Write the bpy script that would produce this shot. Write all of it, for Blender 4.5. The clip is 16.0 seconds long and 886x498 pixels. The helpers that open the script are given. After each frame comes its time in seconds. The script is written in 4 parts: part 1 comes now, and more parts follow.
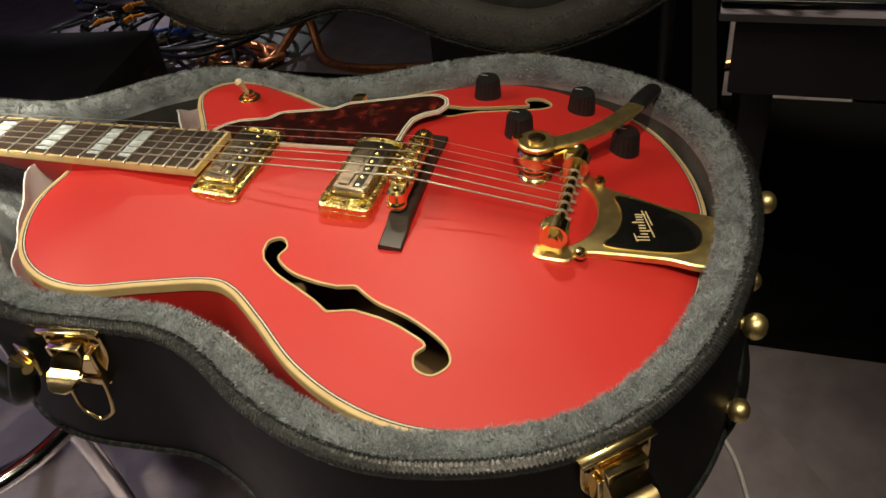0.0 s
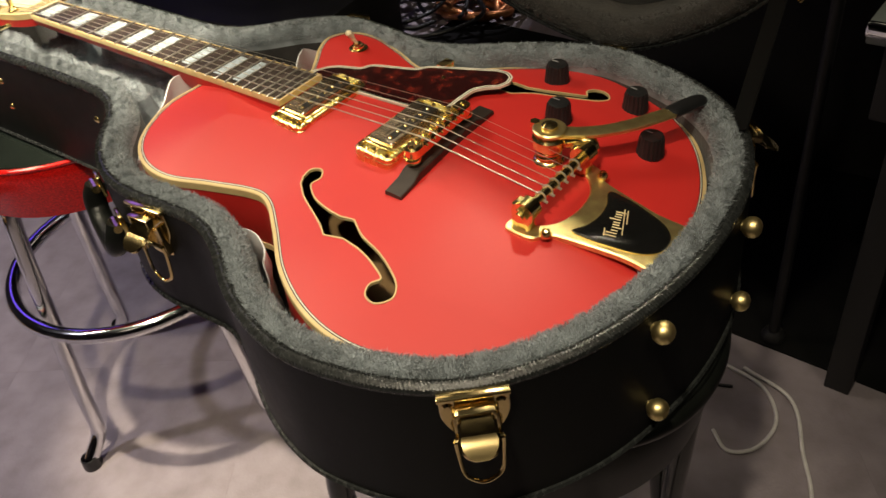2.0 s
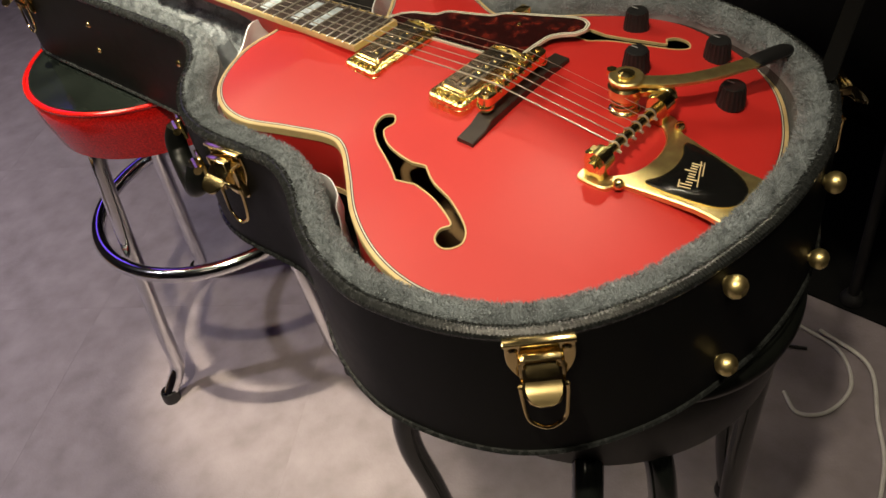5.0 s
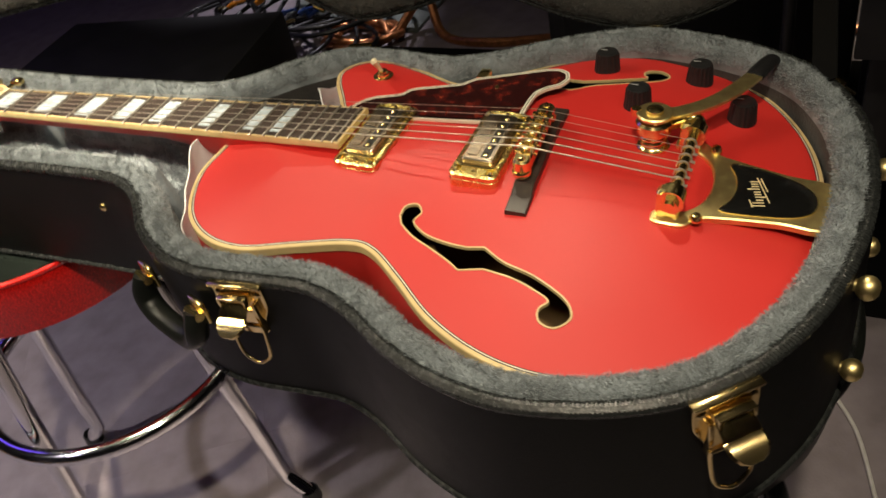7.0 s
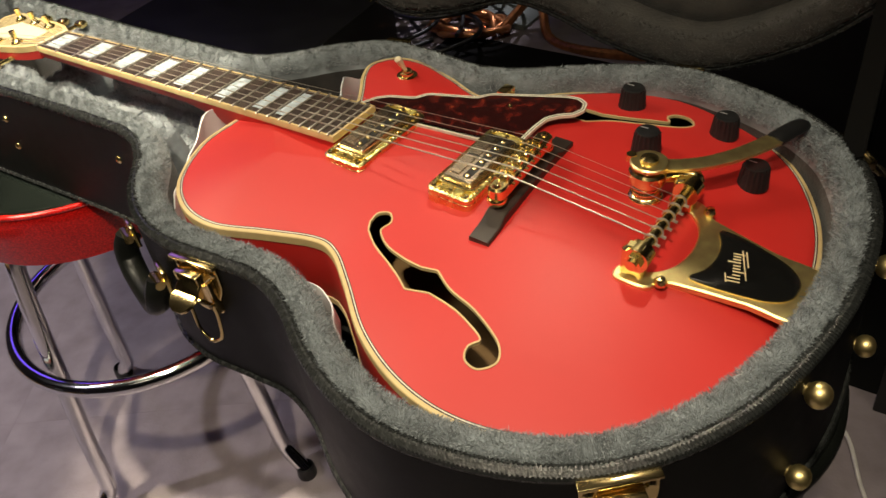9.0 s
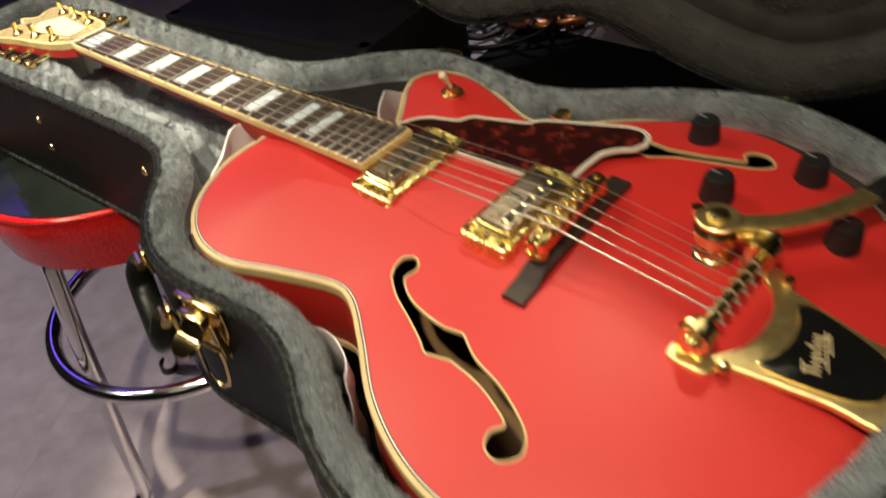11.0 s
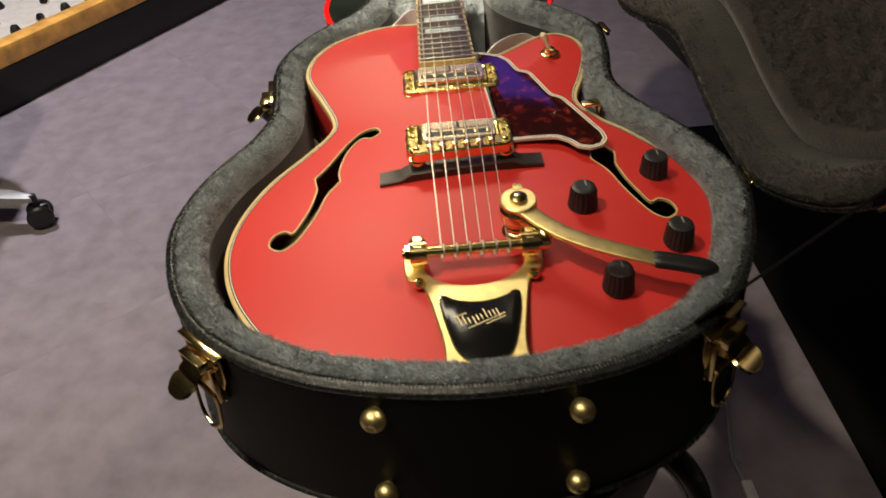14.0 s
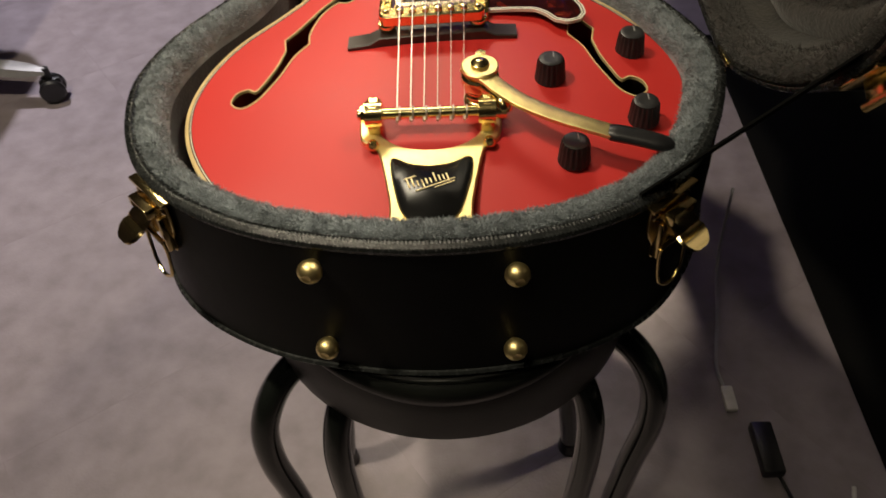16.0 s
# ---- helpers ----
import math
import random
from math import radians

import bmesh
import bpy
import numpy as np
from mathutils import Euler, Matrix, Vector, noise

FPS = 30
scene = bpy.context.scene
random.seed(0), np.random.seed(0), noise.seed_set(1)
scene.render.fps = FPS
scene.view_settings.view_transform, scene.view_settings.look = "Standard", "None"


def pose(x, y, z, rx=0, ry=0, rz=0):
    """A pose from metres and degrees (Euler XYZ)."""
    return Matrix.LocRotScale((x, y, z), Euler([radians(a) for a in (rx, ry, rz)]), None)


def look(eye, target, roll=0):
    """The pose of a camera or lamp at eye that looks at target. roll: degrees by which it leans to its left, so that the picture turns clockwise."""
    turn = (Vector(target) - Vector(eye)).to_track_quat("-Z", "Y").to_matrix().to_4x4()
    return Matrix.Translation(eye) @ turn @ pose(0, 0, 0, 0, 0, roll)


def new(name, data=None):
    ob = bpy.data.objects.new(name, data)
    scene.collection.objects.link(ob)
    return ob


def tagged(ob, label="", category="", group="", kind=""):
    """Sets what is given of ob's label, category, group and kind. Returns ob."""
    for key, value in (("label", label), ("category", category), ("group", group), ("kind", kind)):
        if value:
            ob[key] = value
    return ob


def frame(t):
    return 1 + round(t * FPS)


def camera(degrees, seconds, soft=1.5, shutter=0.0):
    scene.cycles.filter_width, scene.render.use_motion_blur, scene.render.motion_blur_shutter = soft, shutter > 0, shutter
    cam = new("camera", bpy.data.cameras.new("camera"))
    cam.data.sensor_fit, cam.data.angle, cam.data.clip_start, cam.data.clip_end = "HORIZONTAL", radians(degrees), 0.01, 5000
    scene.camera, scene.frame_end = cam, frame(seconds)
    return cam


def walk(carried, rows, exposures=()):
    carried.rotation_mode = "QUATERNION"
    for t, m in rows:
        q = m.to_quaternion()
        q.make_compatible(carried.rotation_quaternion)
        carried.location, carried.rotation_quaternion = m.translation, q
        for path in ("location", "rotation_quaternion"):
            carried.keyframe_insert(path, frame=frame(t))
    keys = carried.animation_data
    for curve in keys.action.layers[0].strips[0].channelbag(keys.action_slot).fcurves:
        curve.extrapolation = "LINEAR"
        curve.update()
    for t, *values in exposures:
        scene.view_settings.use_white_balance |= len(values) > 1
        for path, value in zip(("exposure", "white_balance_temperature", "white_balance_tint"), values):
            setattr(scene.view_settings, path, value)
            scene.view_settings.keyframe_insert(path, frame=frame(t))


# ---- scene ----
cam = camera(56.5, 16.0, shutter=0.4)
PATH = [
    (0, (0.204, -0.467, 0.37), (-0.377, 0.97, -0.894), -7.6),
    (0.5, (0.212, -0.493, 0.38), (-0.361, 0.965, -0.863), -7.3),
    (1, (0.25, -0.491, 0.417), (-0.528, 0.878, -0.816), -10.0),
    (1.5, (0.339, -0.461, 0.412), (-0.598, 0.793, -0.832), -7.8),
    (2, (0.403, -0.438, 0.401), (-0.663, 0.673, -0.875), -8.9),
    (2.5, (0.42, -0.443, 0.408), (-0.721, 0.637, -0.83), -10.5),
    (3, (0.421, -0.443, 0.41), (-0.755, 0.593, -0.833), -11.8),
    (3.5, (0.416, -0.445, 0.399), (-0.762, 0.575, -0.854), -11.9),
    (3.7, (0.412, -0.45, 0.4), (-0.778, 0.542, -0.865), -11.9),
    (5.8, (0.401, -0.438, 0.397), (-0.736, 0.499, -0.956), -11.6),
    (6, (0.389, -0.44, 0.392), (-0.751, 0.506, -0.952), -11.7),
    (6.5, (0.306, -0.459, 0.392), (-0.628, 0.701, -0.944), -10.9),
    (7, (0.214, -0.51, 0.399), (-0.612, 0.791, -0.875), -13.9),
    (7.5, (0.186, -0.529, 0.409), (-0.523, 0.861, -0.841), -11.8),
    (8, (0.191, -0.514, 0.404), (-0.554, 0.829, -0.878), -11.1),
    (8.5, (0.25, -0.467, 0.39), (-0.652, 0.795, -0.872), -8.7),
    (8.7, (0.285, -0.45, 0.388), (-0.687, 0.765, -0.868), -8.3),
    (10.8, (0.298, -0.375, 0.377), (-0.832, 0.666, -0.903), -11.4),
    (11, (0.256, -0.348, 0.374), (-0.889, 0.69, -0.895), -10.6),
    (11.5, (0.153, -0.273, 0.379), (-0.977, 0.805, -0.871), -5.9),
    (12, (0.131, -0.178, 0.346), (-1.2, 0.594, -0.931), 1.1),
    (12.5, (0.201, -0.084, 0.354), (-1.257, 0.185, -0.989), 1.7),
    (13, (0.314, -0.058, 0.378), (-1.198, -0.029, -0.93), -3.3),
    (13.5, (0.518, -0.055, 0.404), (-1.06, -0.021, -0.825), -3.8),
    (14, (0.588, -0.026, 0.409), (-0.964, -0.014, -0.852), -4.8),
    (14.5, (0.615, 0.027, 0.405), (-0.897, -0.022, -0.903), -4.7),
    (15, (0.624, 0.048, 0.394), (-0.824, -0.076, -0.979), -6.2),
    (15.5, (0.62, 0.041, 0.388), (-0.814, -0.115, -0.997), -5.9),
    (16, (0.61, 0.029, 0.378), (-0.801, -0.044, -1.037), -3.7),
]
walk(cam, [(t, look(eye, target, roll)) for t, eye, target, roll in PATH], [(0, -0.15), (2, 0), (11.5, 0), (12.2, -0.1), (13, -0.25), (14, -0.05), (16, 0)])

# light: ceiling spots over a dark room, added reflection panels, a faint ambient glow
world = bpy.data.worlds.new("room_dark")
scene.world = world
world.use_nodes = True
world.node_tree.nodes["Background"].inputs[0].default_value = (0.75, 0.8, 1.0, 1)
world.node_tree.nodes["Background"].inputs[1].default_value = 0.004


def spot(name, eye, target, watts, degrees, size, colour, blend=0.4):
    data = bpy.data.lights.new(name, "SPOT")
    data.energy, data.spot_size, data.spot_blend, data.shadow_soft_size, data.color = watts, radians(degrees), blend, size, colour
    ob = new(name, data)
    ob.matrix_world = look(eye, target)
    return ob


WARM, COOL, VIOLET = (1.0, 0.87, 0.64), (0.96, 0.90, 0.98), (0.20, 0.10, 1.0)


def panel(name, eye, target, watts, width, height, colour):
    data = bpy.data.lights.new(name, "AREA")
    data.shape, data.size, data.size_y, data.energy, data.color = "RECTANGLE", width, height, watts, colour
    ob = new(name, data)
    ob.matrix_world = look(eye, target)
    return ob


spot("ceiling_spot_overhead", (-0.78, -0.34, 1.95), (-0.60, -0.05, 0.0), 350, 18.5, 0.04, WARM, 0.5)
spot("ceiling_spot_behind", (-0.45, 1.20, 1.95), (-0.10, -0.18, 0.0), 98, 34, 0.08, WARM, 0.5)
spot("ceiling_spot_room", (-1.75, -1.35, 1.95), (-1.75, -1.20, -0.72), 270, 86, 0.06, COOL, 1.0)
spot("ceiling_spot_near", (0.34, -0.90, 1.95), (-0.75, -0.50, -0.72), 140, 73, 0.05, WARM, 0.7)
spot("ceiling_spot_sheen", (-1.50, -0.42, 1.90), (-0.10, -0.12, 0.0), 170, 22, 0.36, WARM)
spot("ceiling_spot_cables", (-1.3, 2.4, 1.95), (-1.50, 1.55, -0.7), 200, 22, 0.06, COOL)
spot("ceiling_spot_table", (0.9, 2.5, 1.95), (0.60, 1.85, -0.7), 150, 22, 0.06, WARM)
# unseen dim panels, added so the gold has something bright to reflect
panel("reflection_panel_west", (-1.55, 0.20, 1.95), (-0.6, 0.1, 0.0), 2.4, 1.0, 0.5, WARM)
panel("reflection_panel_north", (-0.60, 2.60, 1.95), (-0.3, 0.8, 0.0), 2.6, 2.0, 0.9, WARM)
panel("reflection_panel_south", (0.35, -1.75, 1.95), (0.1, -0.1, 0.0), 1.2, 0.7, 0.4, WARM)
spot("ceiling_spot_east", (1.17, -0.40, 1.95), (-0.10, 0.12, -0.3), 28, 34, 0.05, WARM, 0.6)
panel("violet_wall_light", (-3.3, 0.62, 1.42), (-0.8, 0.2, 0.0), 4.0, 0.8, 1.1, VIOLET)

# ---- mesh helpers ----
PLACE = {}


def empty(name, m=Matrix(), label="", category="", group="", kind=""):
    ob = new(name)
    ob.matrix_basis = m
    ob.empty_display_size = 0.05
    PLACE[ob] = m.copy()
    return tagged(ob, label, category, group, kind)


def part(name, bm, mat, parent=None, label="", m=Matrix(), smooth=35, category="", kind="", group=""):
    """One mesh object; its vertices lie in the frame m of the world."""
    if isinstance(bm, bmesh.types.BMesh):
        me = bpy.data.meshes.new(name)
        bm.to_mesh(me)
        bm.free()
    else:
        me = bm
    if not me.materials:
        me.materials.append(mat)
    if smooth:
        me.polygons.foreach_set("use_smooth", [True] * len(me.polygons))
        me.set_sharp_from_angle(angle=radians(smooth))
    ob = new(name, me)
    if parent:
        ob.parent = parent
        ob.matrix_parent_inverse = PLACE[parent].inverted()
    ob.matrix_basis = m
    PLACE[ob] = m.copy()
    return tagged(ob, label, category, group, kind)


def catmull(pts, n=8, closed=False):
    pts = [Vector(p) for p in pts]
    out, k = [], len(pts)
    for i in range(k if closed else k - 1):
        if closed:
            a, b, c, d = pts[i - 1], pts[i], pts[(i + 1) % k], pts[(i + 2) % k]
        else:
            b, c = pts[i], pts[i + 1]
            a, d = pts[i - 1] if i else b * 2 - c, pts[i + 2] if i + 2 < k else c * 2 - b
        for j in range(n):
            t = j / n
            out.append(0.5 * (2 * b + (c - a) * t + (2 * a - 5 * b + 4 * c - d) * t * t + (3 * b - a - 3 * c + d) * t ** 3))
    if not closed:
        out.append(pts[-1])
    return out


def resample(pts, step, closed=True):
    p = np.array([tuple(v) for v in pts], float)
    if closed:
        p = np.vstack([p, p[:1]])
    s = np.r_[0, np.cumsum(np.linalg.norm(np.diff(p, axis=0), axis=1))]
    n = max(4, int(s[-1] / step))
    q = np.linspace(0, s[-1], n + (0 if closed else 1), endpoint=not closed)
    return np.stack([np.interp(q, s, p[:, k]) for k in range(p.shape[1])], 1)


def inward(poly, d):
    """A closed anticlockwise outline, moved in by d."""
    t = np.roll(poly, -1, 0) - np.roll(poly, 1, 0)
    t = t / np.linalg.norm(t, axis=1)[:, None].clip(1e-9)
    return poly + d * np.stack([-t[:, 1], t[:, 0]], 1)


def loft(loops, cap_low=False, cap_high=False, closed_loops=True, round_trip=False):
    bm = bmesh.new()
    rings = [[bm.verts.new(p) for p in loop] for loop in loops]
    pairs = list(zip(rings, rings[1:])) + ([(rings[-1], rings[0])] if round_trip else [])
    n = len(rings[0])
    for a, b in pairs:
        for i in range(n if closed_loops else n - 1):
            j = (i + 1) % n
            bm.faces.new((a[i], a[j], b[j], b[i]))
    if cap_low:
        bm.faces.new(rings[0][::-1])
    if cap_high:
        bm.faces.new(rings[-1])
    return bm


def ring_loft(poly, profile, cap_low=False, cap_high=False, height=None, round_trip=False):
    """Loops of an outline at (distance inward, height)."""
    loops = []
    for d, z in profile:
        q = inward(poly, d)
        zz = height(q) + z if height else np.full(len(q), z)
        loops.append(np.column_stack([q, zz]))
    return loft(loops, cap_low, cap_high, round_trip=round_trip)


def prism(poly, z0, z1, bevel=0.0008):
    poly = np.asarray(poly, float)
    return ring_loft(poly, [(bevel, z0), (0, z0 + bevel), (0, z1 - bevel), (bevel, z1)], True, True)


def into(bm, other, m=Matrix()):
    me = bpy.data.meshes.new("temporary")
    other.to_mesh(me)
    other.free()
    me.transform(m)
    bm.from_mesh(me)
    bpy.data.meshes.remove(me)
    return bm


def joined(*items):
    bm = bmesh.new()
    for it in items:
        if isinstance(it, tuple):
            into(bm, it[0], it[1])
        else:
            into(bm, it)
    return bm


def box(sx, sy, sz, x=0, y=0, z=0, bevel=0.001, segs=2):
    bm = bmesh.new()
    bmesh.ops.create_cube(bm, size=1)
    bmesh.ops.scale(bm, vec=(sx, sy, sz), verts=bm.verts)
    if bevel:
        bmesh.ops.bevel(bm, geom=bm.edges[:], offset=min(bevel, 0.45 * min(sx, sy, sz)), segments=segs, affect="EDGES", profile=0.5)
    bmesh.ops.translate(bm, vec=(x, y, z), verts=bm.verts)
    return bm


def lathe(profile, n=24, x=0, y=0, z=0):
    """A turned shape from (radius, height) pairs."""
    bm = bmesh.new()
    rings = []
    for r, h in profile:
        if r < 1e-6:
            rings.append([bm.verts.new((x, y, z + h))])
        else:
            rings.append([bm.verts.new((x + r * math.cos(6.283185 * i / n), y + r * math.sin(6.283185 * i / n), z + h)) for i in range(n)])
    for a, b in zip(rings, rings[1:]):
        for i in range(n):
            j = (i + 1) % n
            if len(a) == 1 and len(b) > 1:
                bm.faces.new((a[0], b[j], b[i]))
            elif len(b) == 1 and len(a) > 1:
                bm.faces.new((a[i], a[j], b[0]))
            elif len(a) > 1:
                bm.faces.new((a[i], a[j], b[j], b[i]))
    bmesh.ops.recalc_face_normals(bm, faces=bm.faces)
    return bm


def tube(points, radius, n=10, closed=False, flat=1.0):
    pts = [Vector(p) for p in points]
    k = len(pts)
    bm = bmesh.new()
    rings, up = [], Vector((0, 0, 1))
    for i, p in enumerate(pts):
        if closed:
            t = pts[(i + 1) % k] - pts[i - 1]
        else:
            t = pts[min(i + 1, k - 1)] - pts[max(i - 1, 0)]
        t.normalize()
        if abs(t.dot(up)) > 0.97:
            up = Vector((1, 0, 0)) if abs(t.x) < 0.9 else Vector((0, 1, 0))
        side = t.cross(up).normalized()
        up = side.cross(t).normalized()
        r = radius[i] if isinstance(radius, (list, tuple)) else radius
        rings.append([bm.verts.new(p + side * (r * math.cos(6.283185 * j / n)) + up * (r * flat * math.sin(6.283185 * j / n))) for j in range(n)])
    for i in range(k if closed else k - 1):
        a, b = rings[i], rings[(i + 1) % k]
        for j in range(n):
            bm.faces.new((a[j], a[(j + 1) % n], b[(j + 1) % n], b[j]))
    if not closed:
        bm.faces.new(rings[0])
        bm.faces.new(rings[-1][::-1])
    bmesh.ops.recalc_face_normals(bm, faces=bm.faces)
    return bm


def round_rect(sx, sy, r, cx=0, cy=0, n=6):
    out = []
    for qx, qy, a0 in ((1, -1, -90), (1, 1, 0), (-1, 1, 90), (-1, -1, 180)):
        for i in range(n + 1):
            a = radians(a0 + 90 * i / n)
            out.append((cx + qx * (sx / 2 - r) + r * math.cos(a), cy + qy * (sy / 2 - r) + r * math.sin(a)))
    return np.array(out)


# ---- materials ----
def material(name, colour, rough=0.5, metal=0.0, vary=0.15, scale=30.0, bump=0.0, grain=300.0, coat=0.0, sheen=0.0, detail=6.0, tint=None, spec=0.5):
    m = bpy.data.materials.new(name)
    m.use_nodes = True
    nt = m.node_tree
    b = nt.nodes["Principled BSDF"]
    co = nt.nodes.new("ShaderNodeTexCoord")
    n1 = nt.nodes.new("ShaderNodeTexNoise")
    n1.inputs["Scale"].default_value, n1.inputs["Detail"].default_value = scale, detail
    nt.links.new(co.outputs["Object"], n1.inputs["Vector"])
    ramp = nt.nodes.new("ShaderNodeValToRGB")
    lo = [c * (1 - vary) for c in colour]
    hi = [min(1.0, c * (1 + vary)) for c in (tint or colour)]
    ramp.color_ramp.elements[0].position, ramp.color_ramp.elements[1].position = 0.3, 0.7
    ramp.color_ramp.elements[0].color, ramp.color_ramp.elements[1].color = (*lo, 1), (*hi, 1)
    nt.links.new(n1.outputs["Fac"], ramp.inputs["Fac"])
    nt.links.new(ramp.outputs["Color"], b.inputs["Base Color"])
    n2 = nt.nodes.new("ShaderNodeTexNoise")
    n2.inputs["Scale"].default_value, n2.inputs["Detail"].default_value = grain, 4
    nt.links.new(co.outputs["Object"], n2.inputs["Vector"])
    rr = nt.nodes.new("ShaderNodeMapRange")
    rr.inputs["To Min"].default_value, rr.inputs["To Max"].default_value = max(0.02, rough * 0.85), min(1, rough * 1.15)
    nt.links.new(n1.outputs["Fac"], rr.inputs["Value"])
    nt.links.new(rr.outputs["Result"], b.inputs["Roughness"])
    b.inputs["Metallic"].default_value = metal
    b.inputs["Coat Weight"].default_value = coat
    b.inputs["Sheen Weight"].default_value = sheen
    b.inputs["Specular IOR Level"].default_value = spec
    if bump:
        bp = nt.nodes.new("ShaderNodeBump")
        bp.inputs["Strength"].default_value, bp.inputs["Distance"].default_value = 0.6, bump
        nt.links.new(n2.outputs["Fac"], bp.inputs["Height"])
        nt.links.new(bp.outputs["Normal"], b.inputs["Normal"])
    return m


RED = material("satin_red_lacquer", (0.53, 0.018, 0.014), 0.52, 0, 0.06, 6, 0.00003, 900, spec=0.70)
CREAM = material("aged_cream_binding", (0.62, 0.47, 0.23), 0.4, 0, 0.12, 60)
IVORY = material("ivory_plastic", (0.78, 0.68, 0.46), 0.35, 0, 0.08, 90)
WHITE_PLY = material("white_ply", (0.72, 0.68, 0.56), 0.4, 0, 0.08, 90)
BLACK_PLY = material("black_ply", (0.012, 0.012, 0.012), 0.4, 0, 0.1, 90)
GOLD = material("polished_gold", (1.0, 0.75, 0.33), 0.19, 1, 0.10, 60, 0.00002, 500)
GOLD_DULL = material("brushed_gold", (0.98, 0.74, 0.34), 0.40, 1, 0.14, 110, 0.00004, 1200)
ENGRAVED = material("engraved_gold", (1.0, 0.74, 0.30), 0.27, 1, 0.22, 90, 0.0009, 420)
NICKEL = material("smoked_nickel", (0.72, 0.60, 0.45), 0.26, 1, 0.12, 60)
LATCH_GOLD = material("pale_gold", (0.95, 0.72, 0.34), 0.16, 1, 0.08, 60)
PEARL_GOLD = material("gold_pearl_face", (0.80, 0.64, 0.34), 0.25, 0.5, 0.3, 160)
CHROME = material("chrome", (0.74, 0.74, 0.76), 0.11, 1, 0.06, 40)
STEEL = material("string_steel", (0.66, 0.61, 0.54), 0.40, 0.85, 0.05, 200)
EBONY = material("dark_ebony", (0.030, 0.022, 0.018), 0.42, 0, 0.35, 50, 0.00005, 500)
ROSEWOOD = material("dark_fingerboard", (0.040, 0.026, 0.020), 0.45, 0, 0.45, 70, 0.00006, 400)
PEARL = material("pearl_block", (0.40, 0.46, 0.49), 0.22, 0, 0.16, 120, 0.00002, 200, tint=(0.52, 0.60, 0.66))
KNOB = material("black_knob_plastic", (0.012, 0.012, 0.013), 0.4, 0, 0.2, 90)
WOOD_IN = material("bare_maple_inside", (0.20, 0.12, 0.05), 0.6, 0, 0.15, 25, 0.0001, 200)
PLUSH = material("grey_plush", (0.118, 0.138, 0.152), 0.95, 0, 0.42, 30, 0.0014, 150, sheen=0.5, tint=(0.19, 0.218, 0.236))
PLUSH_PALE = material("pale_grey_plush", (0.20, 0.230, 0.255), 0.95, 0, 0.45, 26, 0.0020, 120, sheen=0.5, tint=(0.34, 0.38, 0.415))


def pile_fibre(name, lo, hi):
    """Fibres that differ in tone from one to the next."""
    m = material(name, lo, 0.95, 0, 0.3, 60, sheen=0.3)
    nt = m.node_tree
    g = nt.nodes.new("ShaderNodeNewGeometry")
    r = nt.nodes.new("ShaderNodeValToRGB")
    r.color_ramp.elements[0].color, r.color_ramp.elements[1].color = (*lo, 1), (*hi, 1)
    nt.links.new(g.outputs["Random Per Island"], r.inputs["Fac"])
    nt.links.new(r.outputs["Color"], nt.nodes["Principled BSDF"].inputs["Base Color"])
    return m


PLUSH_PILE = pile_fibre("grey_plush_fibre", (0.080, 0.094, 0.103), (0.38, 0.425, 0.455))
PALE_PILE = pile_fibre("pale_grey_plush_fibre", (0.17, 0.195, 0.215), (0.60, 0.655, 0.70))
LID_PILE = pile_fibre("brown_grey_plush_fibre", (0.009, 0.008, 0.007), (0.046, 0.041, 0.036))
# wall plush coloured near-black for the shade between body and lining
PLUSH_GAP_SHADE = material("gap_shaded_plush_wall", (0.020, 0.018, 0.017), 0.95, 0, 0.5, 60, 0.001, 380, sheen=0.2)
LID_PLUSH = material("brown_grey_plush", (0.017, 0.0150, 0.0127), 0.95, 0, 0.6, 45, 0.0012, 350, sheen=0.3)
TOLEX = material("black_leatherette", (0.0045, 0.0048, 0.0048), 0.48, 0, 0.25, 60, 0.0003, 900, spec=0.16)
PIPING = material("black_stitched_piping", (0.022, 0.024, 0.024), 0.27, 0, 0.3, 200, 0.0006, 700)
VINYL = material("black_vinyl", (0.007, 0.008, 0.007), 0.38, 0, 0.25, 40, 0.0003, 600, spec=0.3)
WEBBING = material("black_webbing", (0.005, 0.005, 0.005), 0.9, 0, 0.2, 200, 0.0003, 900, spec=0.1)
VINYL_GREEN = material("glossy_dark_vinyl", (0.010, 0.013, 0.011), 0.09, 0, 0.4, 18, 0.0002, 120)
RED_VINYL = material("red_sparkle_vinyl", (0.52, 0.009, 0.007), 0.17, 0, 0.45, 420)
BLACK_TUBE = material("black_lacquered_tube", (0.010, 0.012, 0.011), 0.16, 0, 0.2, 40, coat=0.3)
WHITE_CABLE = material("white_cable", (0.62, 0.60, 0.58), 0.4, 0, 0.1, 60)
BLACK_CABLE = material("black_rubber", (0.010, 0.010, 0.011), 0.4, 0, 0.2, 60)
COPPER = material("copper_cable", (0.55, 0.22, 0.09), 0.3, 0.7, 0.3, 60, 0.0004, 300)
BLACK_PAINT = material("matt_black_paint", (0.010, 0.010, 0.011), 0.55, 0, 0.3, 15, 0.0002, 300)
GREY_TOP = material("grey_green_worktop", (0.16, 0.18, 0.165), 0.35, 0, 0.2, 8, 0.0002, 200)
ORANGE_WOOD = material("orange_varnished_wood", (0.82, 0.42, 0.10), 0.3, 0, 0.3, 22, 0.0002, 120, coat=0.3)
PANEL = material("aluminium_panel", (0.60, 0.57, 0.50), 0.45, 0, 0.1, 40)
